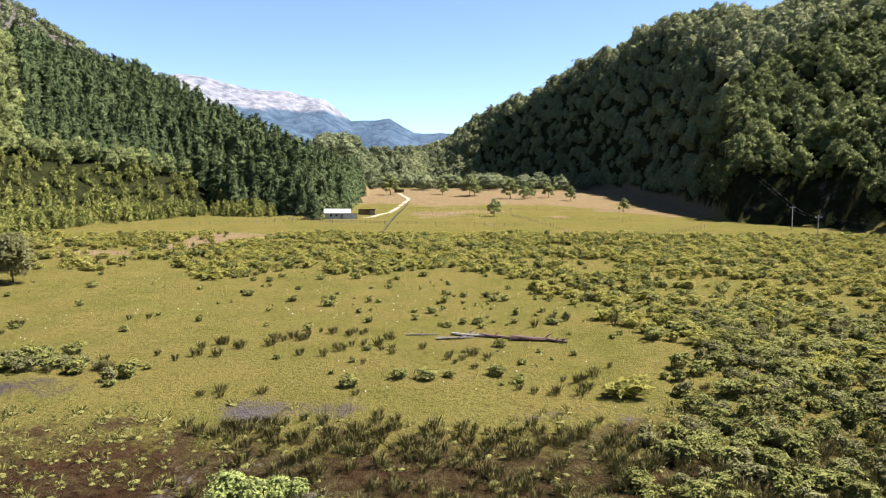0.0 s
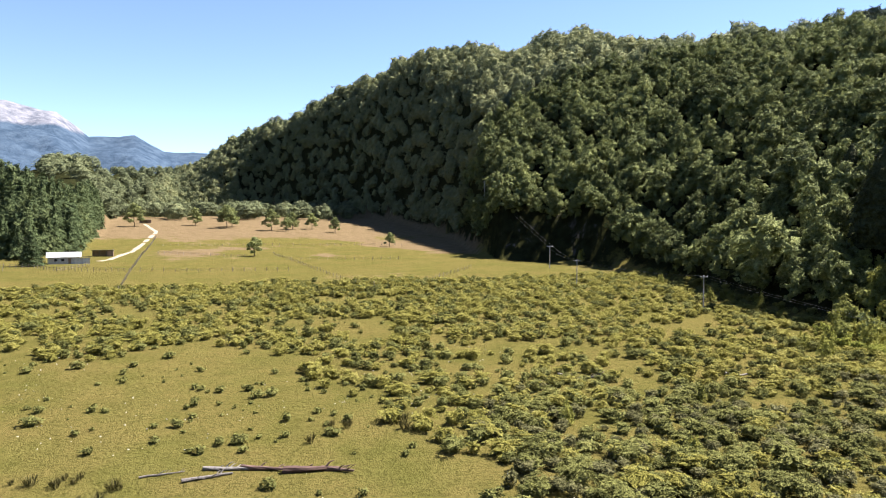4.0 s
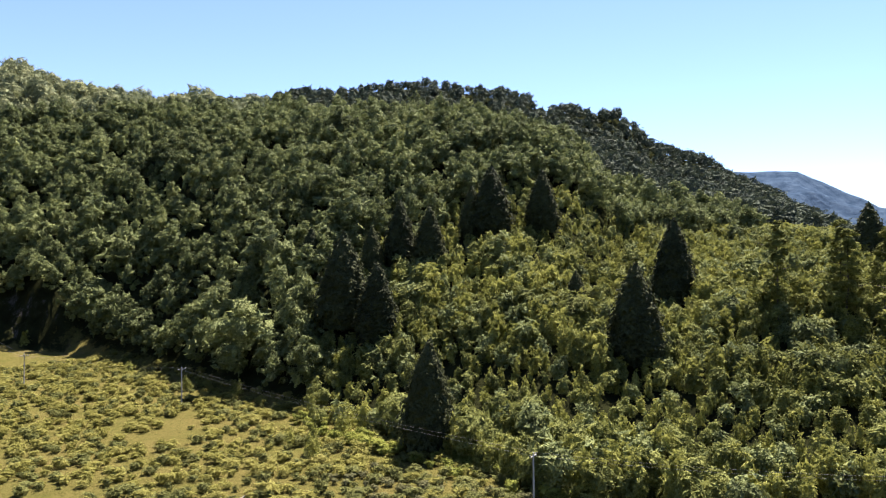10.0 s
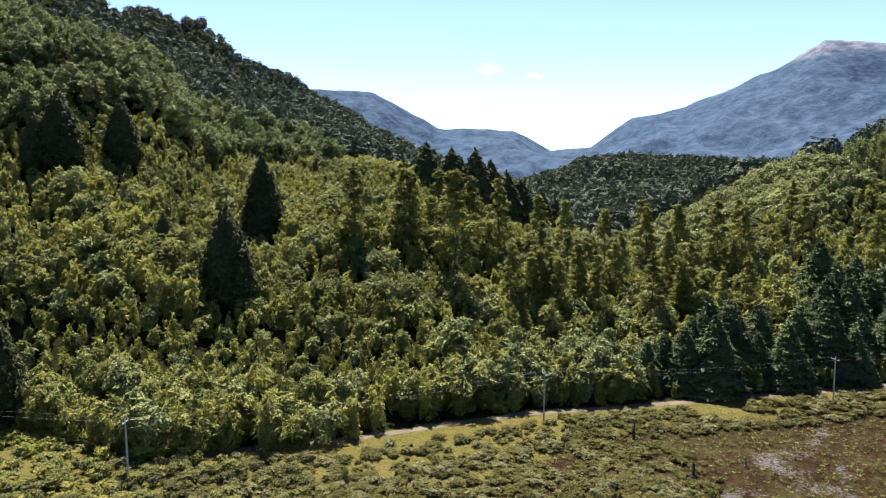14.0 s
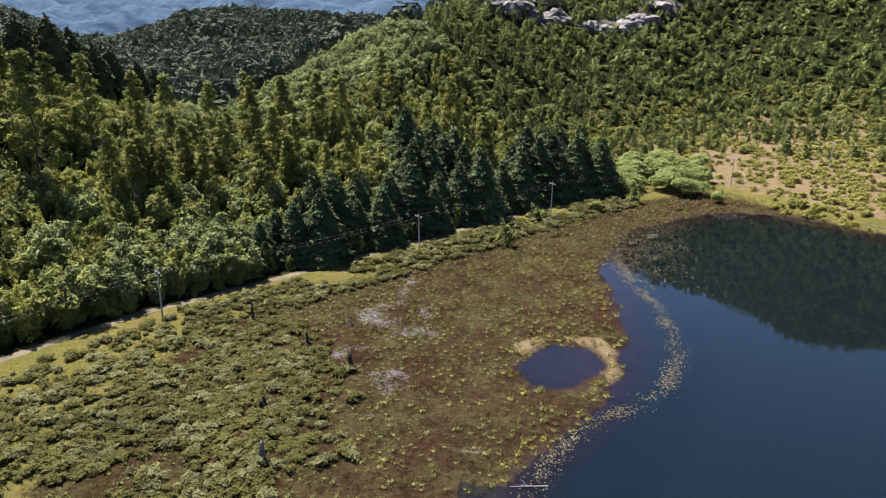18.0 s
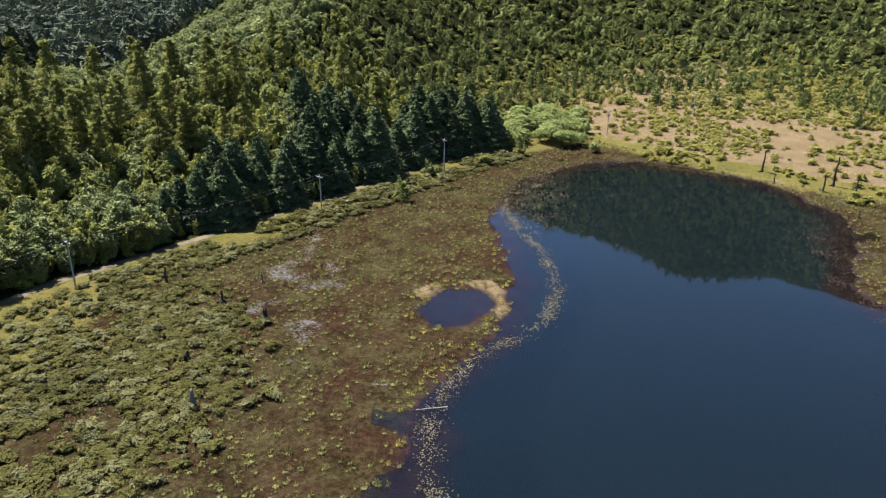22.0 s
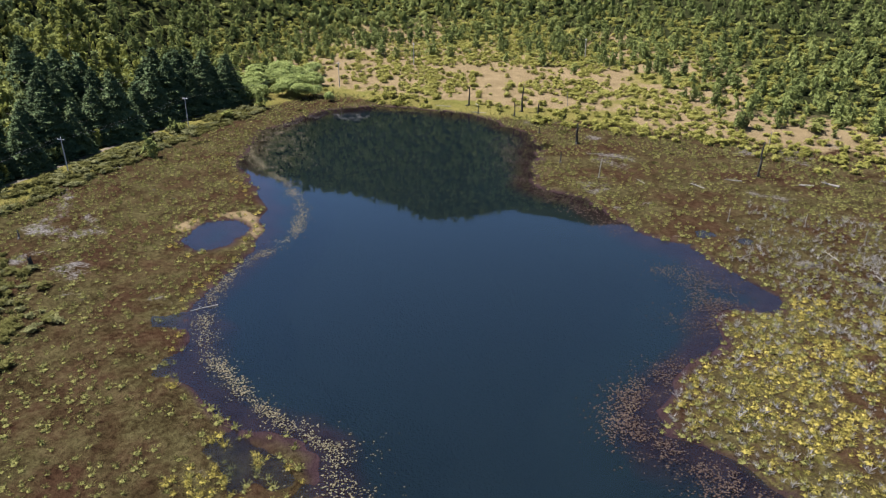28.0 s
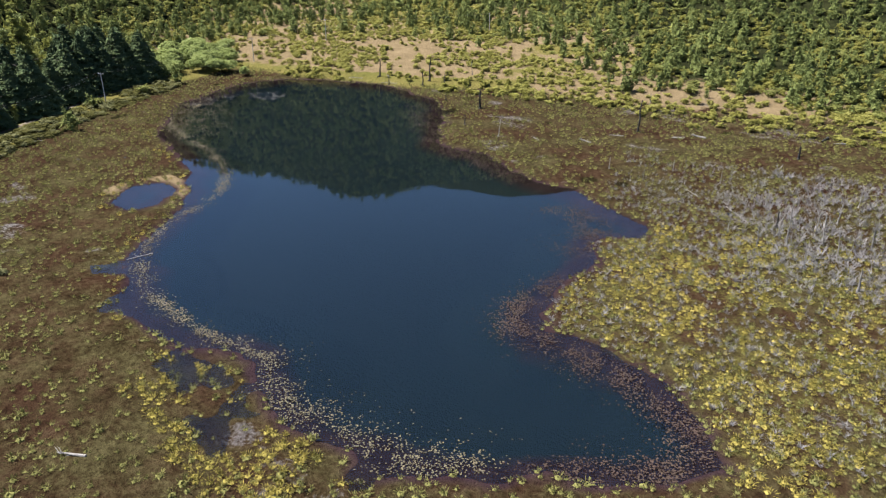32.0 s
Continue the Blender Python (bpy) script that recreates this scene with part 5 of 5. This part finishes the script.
# burnt snags, stumps and driftwood
def snag(name, x, y, tall, girth, material, label, group, seed, lean=0.0, branches=3):
    r = random.Random(seed)
    ob = thing(name, x, y, label, "dead tree", group, r.uniform(0, 360))
    bm = bmesh.new()
    n = 6
    pts = [(lean * tall * k / n + r.uniform(-0.02, 0.02) * tall, r.uniform(-0.02, 0.02) * tall, -0.4 + (tall + 0.4) * k / n) for k in range(n + 1)]
    tube(bm, pts, [girth * (1.5 if k == 0 else 1.0) * (1 - 0.5 * k / n) for k in range(n + 1)], 9, 0.35 * girth * 2.5, r)
    for k in range(4):
        a = r.uniform(0, 6.28)
        tube(bm, [(0, 0, 0.35), (math.cos(a) * girth * 1.8, math.sin(a) * girth * 1.8, 0.12), (math.cos(a) * girth * 3.6, math.sin(a) * girth * 3.6, -0.15)], [girth * 0.6, girth * 0.4, girth * 0.12], 5)
    part("trunk", bm, material, ob)
    for k in range(branches):
        h, a = tall * r.uniform(0.4, 0.92), r.uniform(0, 6.28)
        out = r.uniform(0.5, 1.3) * min(1.0, tall / 5)
        bm = bmesh.new()
        x0 = lean * h
        tube(bm, [(x0, 0, h), (x0 + math.cos(a) * out * 0.5, math.sin(a) * out * 0.5, h + out * r.uniform(0, 0.4)), (x0 + math.cos(a) * out, math.sin(a) * out, h + out * r.uniform(0.1, 0.8))],
             [girth * 0.35, girth * 0.22, girth * 0.06], 5)
        part("branch", bm, material, ob)
    return ob


BURNT = "charred black snag standing in the boggy ground"
for k, (x, y, tall, girth) in enumerate([(75.8, -147.5, 5.5, 0.28), (57.7, -147.4, 7.2, 0.3), (57.9, -142.7, 4.2, 0.24), (51.8, -146.1, 3.8, 0.22), (64.0, -145.9, 1.8, 0.22),
                                         (32.6, -126.6, 5.2, 0.36), (30.0, -108.5, 2.6, 0.2), (-13.0, -119.3, 8.0, 0.26), (-50.1, -113.2, 2.9, 0.3), (-45.9, -67.4, 3.2, 0.2),
                                         (83.2, -9.0, 2.2, 0.5), (106.7, -2.4, 3.2, 0.25), (93.7, -6.7, 1.9, 0.3), (78.1, 5.5, 1.5, 0.35), (79.2, 4.8, 1.2, 0.3), (70, -143, 2.4, 0.2), (45, -131, 1.8, 0.18)]):
    snag("burnt_snag", x, y, tall, girth, CHARRED, BURNT, "burnt snags round the lake", 200 + k, rnd.uniform(-0.06, 0.06), 3 if tall > 2.5 else 1)
PALE = "bleached grey dead tree with bare broken branches"
for k, (x, y, tall, girth) in enumerate([(17.9, -100.8, 4.6, 0.12), (-47.5, -60.3, 7.2, 0.16), (-42.9, -57.9, 5.0, 0.12), (-57.2, -46.9, 4.0, 0.2), (-60.6, -64.6, 5.0, 0.16), (-52, -66, 5.5, 0.12),
                                         (-55, -58, 5.2, 0.12), (-49, -72, 4.6, 0.1), (-63, -55, 4.0, 0.12), (-40, -70, 3.4, 0.1), (-56, -75, 4.2, 0.12), (-66, -70, 4.4, 0.12), (-38, -63, 3.2, 0.09),
                                         (-44, -78, 3.6, 0.1), (-60, -84, 3.4, 0.1), (-50, -52, 3.6, 0.1), (-35, -88, 2.8, 0.1), (-25, -92, 2.6, 0.1), (-20, -84, 2.4, 0.09), (-12, -88, 2.6, 0.1),
                                         (97.2, -15.5, 1.7, 0.18), (-52, -38, 2.6, 0.09), (-62, -34, 2.8, 0.1), (-11.8, -144.8, 4.5, 0.1), (48.0, -160.4, 4.2, 0.09), (-46, -64, 6.0, 0.13), (-53, -63, 5.8, 0.14)]):
    snag("dead_tree", x, y, tall, girth, BLEACHED, PALE, "bleached dead trees in the bog", 300 + k, rnd.uniform(-0.12, 0.12), 7 if tall > 3 else 3)
snag("split_stump", 67.7, 8.8, 2.6, 0.42, BLEACHED, "split grey stump standing in the wet bog", "", 401, 0.02, 1)


def log(x, y, length, girth, turn, material, label, group, seed, lift=0.0, tilt=0.0):
    r = random.Random(seed)
    ob = thing("fallen_log", x, y, label, "log", group, turn)
    bm = bmesh.new()
    n = 5
    pts = [(length * (k / n - 0.5), r.uniform(-0.06, 0.06) * length * 0.3, girth * 0.7 + lift + tilt * length * k / n) for k in range(n + 1)]
    tube(bm, pts, [girth * (1.15 - 0.6 * k / n) for k in range(n + 1)], 8, girth * 0.7, r)
    part("trunk", bm, material, ob)
    for k in range(r.randint(2, 5)):
        t = r.uniform(0.25, 0.95)
        a, out = r.uniform(-1.2, 1.2), length * r.uniform(0.08, 0.22)
        x0 = length * (t - 0.5)
        bm = bmesh.new()
        tube(bm, [(x0, 0, girth * 0.7 + lift), (x0 + out * 0.6, math.sin(a) * out, girth + lift + abs(math.cos(a)) * out * 0.5), (x0 + out, math.sin(a) * out * 1.5, girth + lift + abs(math.cos(a)) * out * 0.6)],
             [girth * 0.4, girth * 0.25, girth * 0.07], 5)
        part("branch", bm, material, ob)
    return ob


REDWOOD = plain_mat("rotten_red_wood", (0.06, 0.034, 0.028), (0.17, 0.11, 0.09), 3.0, stretch=(0.4, 3, 3))
DRIFT = "bleached fallen log lying in the grass"
for k, (x, y, n, g, turn, mat_) in enumerate([(1.5, 88, 4.5, 0.22, 10, BLEACHED), (3.5, 89.5, 5.0, 0.26, -18, BLEACHED), (6.5, 88.5, 4.2, 0.32, -25, REDWOOD), (10.8, 86.6, 5.2, 0.42, -12, REDWOOD), (13.2, 85.8, 3.2, 0.28, -30, REDWOOD),
                                              (-2.5, 90.0, 4.0, 0.12, 4, BLEACHED), (54.0, 110.5, 4.6, 0.3, 12, CHARRED), (56.5, 112.0, 4.2, 0.16, 40, BLEACHED), (51.5, 113.0, 2.4, 0.22, -60, BLEACHED), (75.6, 108.6, 4.5, 0.3, 75, BLEACHED),
                                              (77.4, 105.9, 4.2, 0.18, 15, BLEACHED), (29.0, 76.0, 2.2, 0.14, 30, BLEACHED), (-39.4, -71.7, 9.5, 0.16, -60, BLEACHED), (-30.3, -80.4, 4.0, 0.1, -55, BLEACHED), (-2.5, -106.3, 4.0, 0.22, -30, BLEACHED),
                                              (-8.5, -114.3, 3.6, 0.18, 10, BLEACHED), (-23.0, -117.7, 3.0, 0.3, 20, BLEACHED), (-27.5, -120.5, 4.0, 0.36, -25, BLEACHED), (-56.2, -131.1, 4.2, 0.4, 70, CHARRED), (-59.8, -129.1, 3.5, 0.24, 15, BLEACHED),
                                              (70.5, -144.0, 5.5, 0.14, 12, BLEACHED), (73.5, -149, 3.0, 0.1, -50, BLEACHED), (25, -119, 4.0, 0.14, 30, BLEACHED), (9, -103, 3.0, 0.12, -40, BLEACHED), (84, -146, 5.0, 0.12, 15, BLEACHED),
                                              (101, 6, 3.2, 0.16, 20, BLEACHED), (99.5, 3.5, 2.4, 0.14, 60, BLEACHED), (84, 7, 2.2, 0.12, 80, BLEACHED), (86.5, 10.5, 2.0, 0.1, 65, BLEACHED), (118, -51, 3.4, 0.1, 40, BLEACHED),
                                              (119.5, -53, 3.0, 0.08, -20, BLEACHED), (20, 25, 3.2, 0.2, 15, BLEACHED), (-62, -92, 4.2, 0.1, 35, BLEACHED), (-64, -44, 3.2, 0.1, -30, BLEACHED), (49, -14, 4.0, 0.09, 60, BLEACHED)]):
    words = {CHARRED: "charred black root and fallen trunk in the grass", REDWOOD: "rotten reddish fallen log among the shrubs"}.get(mat_, DRIFT)
    log(x, y, n, g * 0.75, turn, mat_, words, "fallen logs and driftwood", 500 + k, 0.05 if height_at(x, y) > 0 else 0.25)


# farm
def plank_wall(parent, x0, x1, y0, y1, z0, z1, material, axis):
    """A wall of upright boards, each a piece of its own."""
    span = (x1 - x0) if axis == "x" else (y1 - y0)
    n = max(2, int(span / 0.45))
    me = None
    for k in range(n):
        if me is None:
            bm = bmesh.new()
            w = span / n - 0.02
            if axis == "x":
                box(bm, 0, w, 0, y1 - y0, 0, z1 - z0)
            else:
                box(bm, 0, x1 - x0, 0, w, 0, z1 - z0)
            ob = part("board", bm, material, parent)
            me = ob.data
        else:
            ob = new("board", me)
            ob.parent = parent
        ob.location = (x0 + span * k / n, y0, z0) if axis == "x" else (x0, y0 + span * k / n, z0)


def zinc_roof(parent, x0, x1, y0, y1, z_low, z_high, ridge=True):
    """Corrugated sheets on two slopes, or on one."""
    n = int((x1 - x0) / 0.25)
    slopes = ((y0, (y0 + y1) / 2, z_low, z_high), (y1, (y0 + y1) / 2, z_low, z_high)) if ridge else ((y0, y1, z_high, z_low),)
    for ya, yb, za, zb in slopes:
        v, f = [], []
        for k in range(n + 1):
            x, dz = x0 + (x1 - x0) * k / n, 0.035 * (k % 2)
            v += [(x, ya, za + dz), (x, yb, zb + dz), (x, ya, za + dz - 0.04), (x, yb, zb + dz - 0.04)]
        for k in range(n):
            a, b = 4 * k, 4 * k + 4
            f += [(a, b, b + 1, a + 1), (a + 2, a + 3, b + 3, b + 2), (a, a + 2, b + 2, b), (a + 1, b + 1, b + 3, a + 3)]
        from_arrays("roof_sheet", v, f, ZINC, parent)


def farm_house(x, y, turn):
    ob = thing("farm_house", x, y, "small grey board farm house with a white zinc roof", "house", turn=turn)
    plank_wall(ob, -5.2, 5.2, -2.6, -2.45, -0.3, 2.5, WHITEWASH, "x")
    plank_wall(ob, -5.2, 5.2, 2.45, 2.6, -0.3, 2.5, BOARD, "x")
    plank_wall(ob, -5.2, -5.05, -2.45, 2.45, -0.3, 2.5, BOARD, "y")
    plank_wall(ob, 5.05, 5.2, -2.45, 2.45, -0.3, 2.5, BOARD, "y")
    for xg in (-5.12, 5.12):
        bm = bmesh.new()
        tri = [bm.verts.new((xg + d, yy, zz)) for d in (-0.05, 0.05) for yy, zz in ((-2.6, 2.5), (2.6, 2.5), (0, 4.0))]
        bm.faces.new(tri[:3]), bm.faces.new(tri[3:][::-1])
        for i in range(3):
            j = (i + 1) % 3
            bm.faces.new((tri[i], tri[i + 3], tri[j + 3], tri[j]))
        part("gable", bm, BOARD, ob)
    zinc_roof(ob, -5.7, 5.7, -3.2, 3.2, 2.42, 4.1)
    for xd, w, z0, z1, name in ((1.8, 0.9, 0.0, 1.95, "door"), (-2.6, 1.0, 0.95, 1.85, "window"), (-0.4, 1.0, 0.95, 1.85, "window")):
        bm = bmesh.new()
        box(bm, xd - w / 2, xd + w / 2, -2.66, -2.602, z0, z1, 0.01)
        part(name, bm, CHARRED if name == "window" else BOARD, ob)
    # lean-to at the end
    plank_wall(ob, 5.2, 8.4, -2.2, -2.1, -0.3, 2.0, WHITEWASH, "x")
    plank_wall(ob, 8.3, 8.4, -2.1, 1.9, -0.3, 2.0, BOARD, "y")
    zinc_roof(ob, 5.2, 8.8, -2.7, 2.2, 2.05, 2.5, False)


def open_shed(x, y, turn):
    ob = thing("open_shed", x, y, "open-fronted wooden shed with a zinc roof", "shed", turn=turn)
    for px_ in (-3.8, -1.3, 1.3, 3.8):
        for py_ in (-1.9, 1.9):
            bm = bmesh.new()
            tube(bm, [(px_, py_, -0.3), (px_, py_, 2.3)], [0.09, 0.08], 7)
            part("post", bm, FENCE, ob)
    plank_wall(ob, -3.9, 3.9, 1.95, 2.05, -0.2, 2.3, BOARD, "x")
    plank_wall(ob, 3.85, 3.95, -1.9, 1.9, -0.2, 2.2, BOARD, "y")
    plank_wall(ob, 1.6, 3.8, -2.0, -1.9, -0.2, 2.2, BOARD, "x")
    zinc_roof(ob, -4.3, 4.3, -2.5, 2.5, 2.3, 2.75, False)


farm_house(-48.0, 309.0, 8)
open_shed(-39.5, 343.0, 5)
open_shed(-43.0, 600.0, 10)


def fence(points, step, tall, rails, label, seed):
    r = random.Random(seed)
    ob = new("fence")
    tagged(ob, label, "fence", "farm fences")
    bm = bmesh.new()
    tube(bm, [(0, 0, -0.3), (0.02, 0, tall * 0.6), (0, 0, tall)], [0.085, 0.08, 0.07], 6)
    first = part("post", bm, FENCE, ob)
    stops = []
    for (xa, ya), (xb, yb) in zip(points, points[1:]):
        n = max(1, round(math.hypot(xb - xa, yb - ya) / step))
        stops += [(xa + (xb - xa) * k / n, ya + (yb - ya) * k / n) for k in range(n)]
    stops.append(points[-1])
    for k, (x, y) in enumerate(stops):
        o = first if k == 0 else new("post", first.data)
        o.parent = ob
        o.matrix_basis = pose(x, y, height_at(x, y), r.uniform(-5, 5), r.uniform(-5, 5), r.uniform(0, 360)) @ Matrix.Scale(r.uniform(0.85, 1.15), 4)
    for level in rails:
        bm = bmesh.new()
        tube(bm, [(x, y, height_at(x, y) + level) for x, y in stops], [0.012 if len(rails) > 2 else 0.04] * len(stops), 4)
        part("wire" if len(rails) > 2 else "rail", bm, WIRE if len(rails) > 2 else FENCE, ob)


WIRED = "weathered post and wire fence across the pasture"
for k, line_ in enumerate([[(-19.5, 272.4), (27.6, 266.3)], [(-20.9, 222.9), (-22.5, 275.1), (-25, 350), (-27.4, 468.0)], [(-19.0, 353.7), (18.7, 320.2)], [(-23.4, 408.1), (58.6, 401.7), (100, 390)],
                           [(28.2, 335.6), (35.8, 277.5), (43.9, 219.3)], [(33.1, 307.5), (75, 300)], [(43.9, 219.3), (70, 235), (92, 262)], [(-100, 268), (-62, 285)]]):
    fence(line_, 3.6, 1.25, (0.4, 0.75, 1.1), WIRED, 600 + k)
RAILED = "grey wooden corral fence beside the farm house"
for k, line_ in enumerate([[(-45.3, 280), (-30, 275), (-22.5, 272)], [(-54, 291), (-45.3, 280)], [(-45.3, 280), (-38, 296)], [(-66, 296), (-54, 291)]]):
    fence(line_, 2.0, 1.4, (0.55, 1.15), RAILED, 650 + k)


# cart tracks
def ribbon(name, points, width, material, label):
    p = np.array(points, float)
    seg = np.r_[0, np.cumsum(np.hypot(*np.diff(p, axis=0).T))]
    s = np.arange(0, seg[-1], 2.0)
    x, y = np.interp(s, seg, p[:, 0]), np.interp(s, seg, p[:, 1])
    dx, dy = np.gradient(x), np.gradient(y)
    n = np.hypot(dx, dy)
    rows = []
    for k, off in enumerate(np.linspace(-0.5, 0.5, 5)):
        o = off * width * (1 + 0.25 * fbm(x + 50 * k, y, 5, 2))
        xx, yy = x - dy / n * o, y + dx / n * o
        rows.append(np.stack([xx, yy, height(xx, yy) + 0.05 - 0.06 * (abs(off) > 0.4)], -1))
    v = np.stack(rows, 1).reshape(-1, 3)
    i, j = np.meshgrid(np.arange(len(x) - 1), np.arange(4), indexing="ij")
    f = np.stack([i * 5 + j, (i + 1) * 5 + j, (i + 1) * 5 + j + 1, i * 5 + j + 1], -1).reshape(-1, 4)[:, ::-1]
    tagged(sheet(name, v, f, material, True), label, "track", kind="structure")


GRAVEL = plain_mat("pale_gravel", (0.3, 0.25, 0.18), (0.46, 0.4, 0.31), 1.2)
# brown dirt, darkened so that the trees' shade is in its colour
SHADED_DIRT = plain_mat("shaded_brown_dirt", (0.04, 0.034, 0.02), (0.12, 0.09, 0.055), 0.5)
ribbon("road", [(-38, 318), (-35, 325), (-31, 371), (-31, 435), (-30, 516), (-43, 590)], 2.6, GRAVEL, "pale gravel cart track climbing past the farm")
ribbon("track", [(141, -122), (138, -86), (128, -42), (119, 10), (108, 40), (101, 68)], 1.9, SHADED_DIRT, "shaded dirt cart track along the edge of the trees")


# bare rock on the hill, and two small clouds
def outcrop(x, y, size, seed):
    r = random.Random(seed)
    ob = thing("rock_outcrop", x, y, "pale grey weathered rock outcrop on the wooded hill", "rock", "rock outcrops on the hill", r.uniform(0, 360))
    for k in range(4):
        bm = bmesh.new()
        bmesh.ops.create_icosphere(bm, subdivisions=3, radius=1.0)
        o = Vector((r.uniform(-50, 50), r.uniform(-50, 50), k))
        for v in bm.verts:
            v.co *= 1 + 0.5 * noise.noise(v.co * 1.3 + o) + 0.32 * noise.noise(v.co * 3.1 + o)
        m = pose(r.uniform(-0.8, 0.8) * size, r.uniform(-0.8, 0.8) * size, -size * 0.05, 0, 0, r.uniform(0, 360)) @ Matrix.Diagonal((size * r.uniform(0.6, 1.1), size * r.uniform(0.5, 0.8), size * r.uniform(0.25, 0.5), 1))
        bmesh.ops.transform(bm, matrix=m, verts=bm.verts)
        part("boulder", bm, ROCK, ob)


for k, (x, y, s) in enumerate(OUTCROPS):
    outcrop(x, y, s, 700 + k)


def cloud(bearing, rise, far, size, seed):
    r = random.Random(seed)
    a = radians(bearing)
    bm = bmesh.new()
    for k in range(16):
        t = r.uniform(-1, 1)
        m = Matrix.Translation((t * size * 1.1, r.uniform(-0.4, 0.4) * size, r.uniform(-0.1, 0.55) * size * (1 - abs(t)))) @ Matrix.Diagonal((size * r.uniform(0.3, 0.5), size * 0.4, size * r.uniform(0.25, 0.4) * (1.1 - 0.6 * abs(t)), 1))
        made = bmesh.ops.create_icosphere(bm, subdivisions=3, radius=1.0, matrix=m)["verts"]
        for v in made:
            v.co += Vector((1, 1, 0.7)) * noise.noise(v.co * (4.0 / size) + Vector((seed, 0, 0))) * size * 0.16
    ob = part("cloud", bm, CLOUD)
    ob.matrix_basis = pose(far * math.sin(a), far * math.cos(a), rise, 0, 0, -bearing)
    tagged(ob, "small white cumulus cloud above the far valley", "cloud", "clouds")


CLOUD = plain_mat("cloud_white", (0.85, 0.86, 0.88), (0.95, 0.95, 0.95), 0.01, relief=0.0)
# added glow stands for the sunlight coming through the clouds from behind
CLOUD.node_tree.nodes["Principled BSDF"].inputs["Emission Color"].default_value = (1, 1, 1, 1)
CLOUD.node_tree.nodes["Principled BSDF"].inputs["Emission Strength"].default_value = 0.3
cloud(95.1, 684, 4700, 57, 1)
cloud(98.6, 642, 4700, 41, 2)
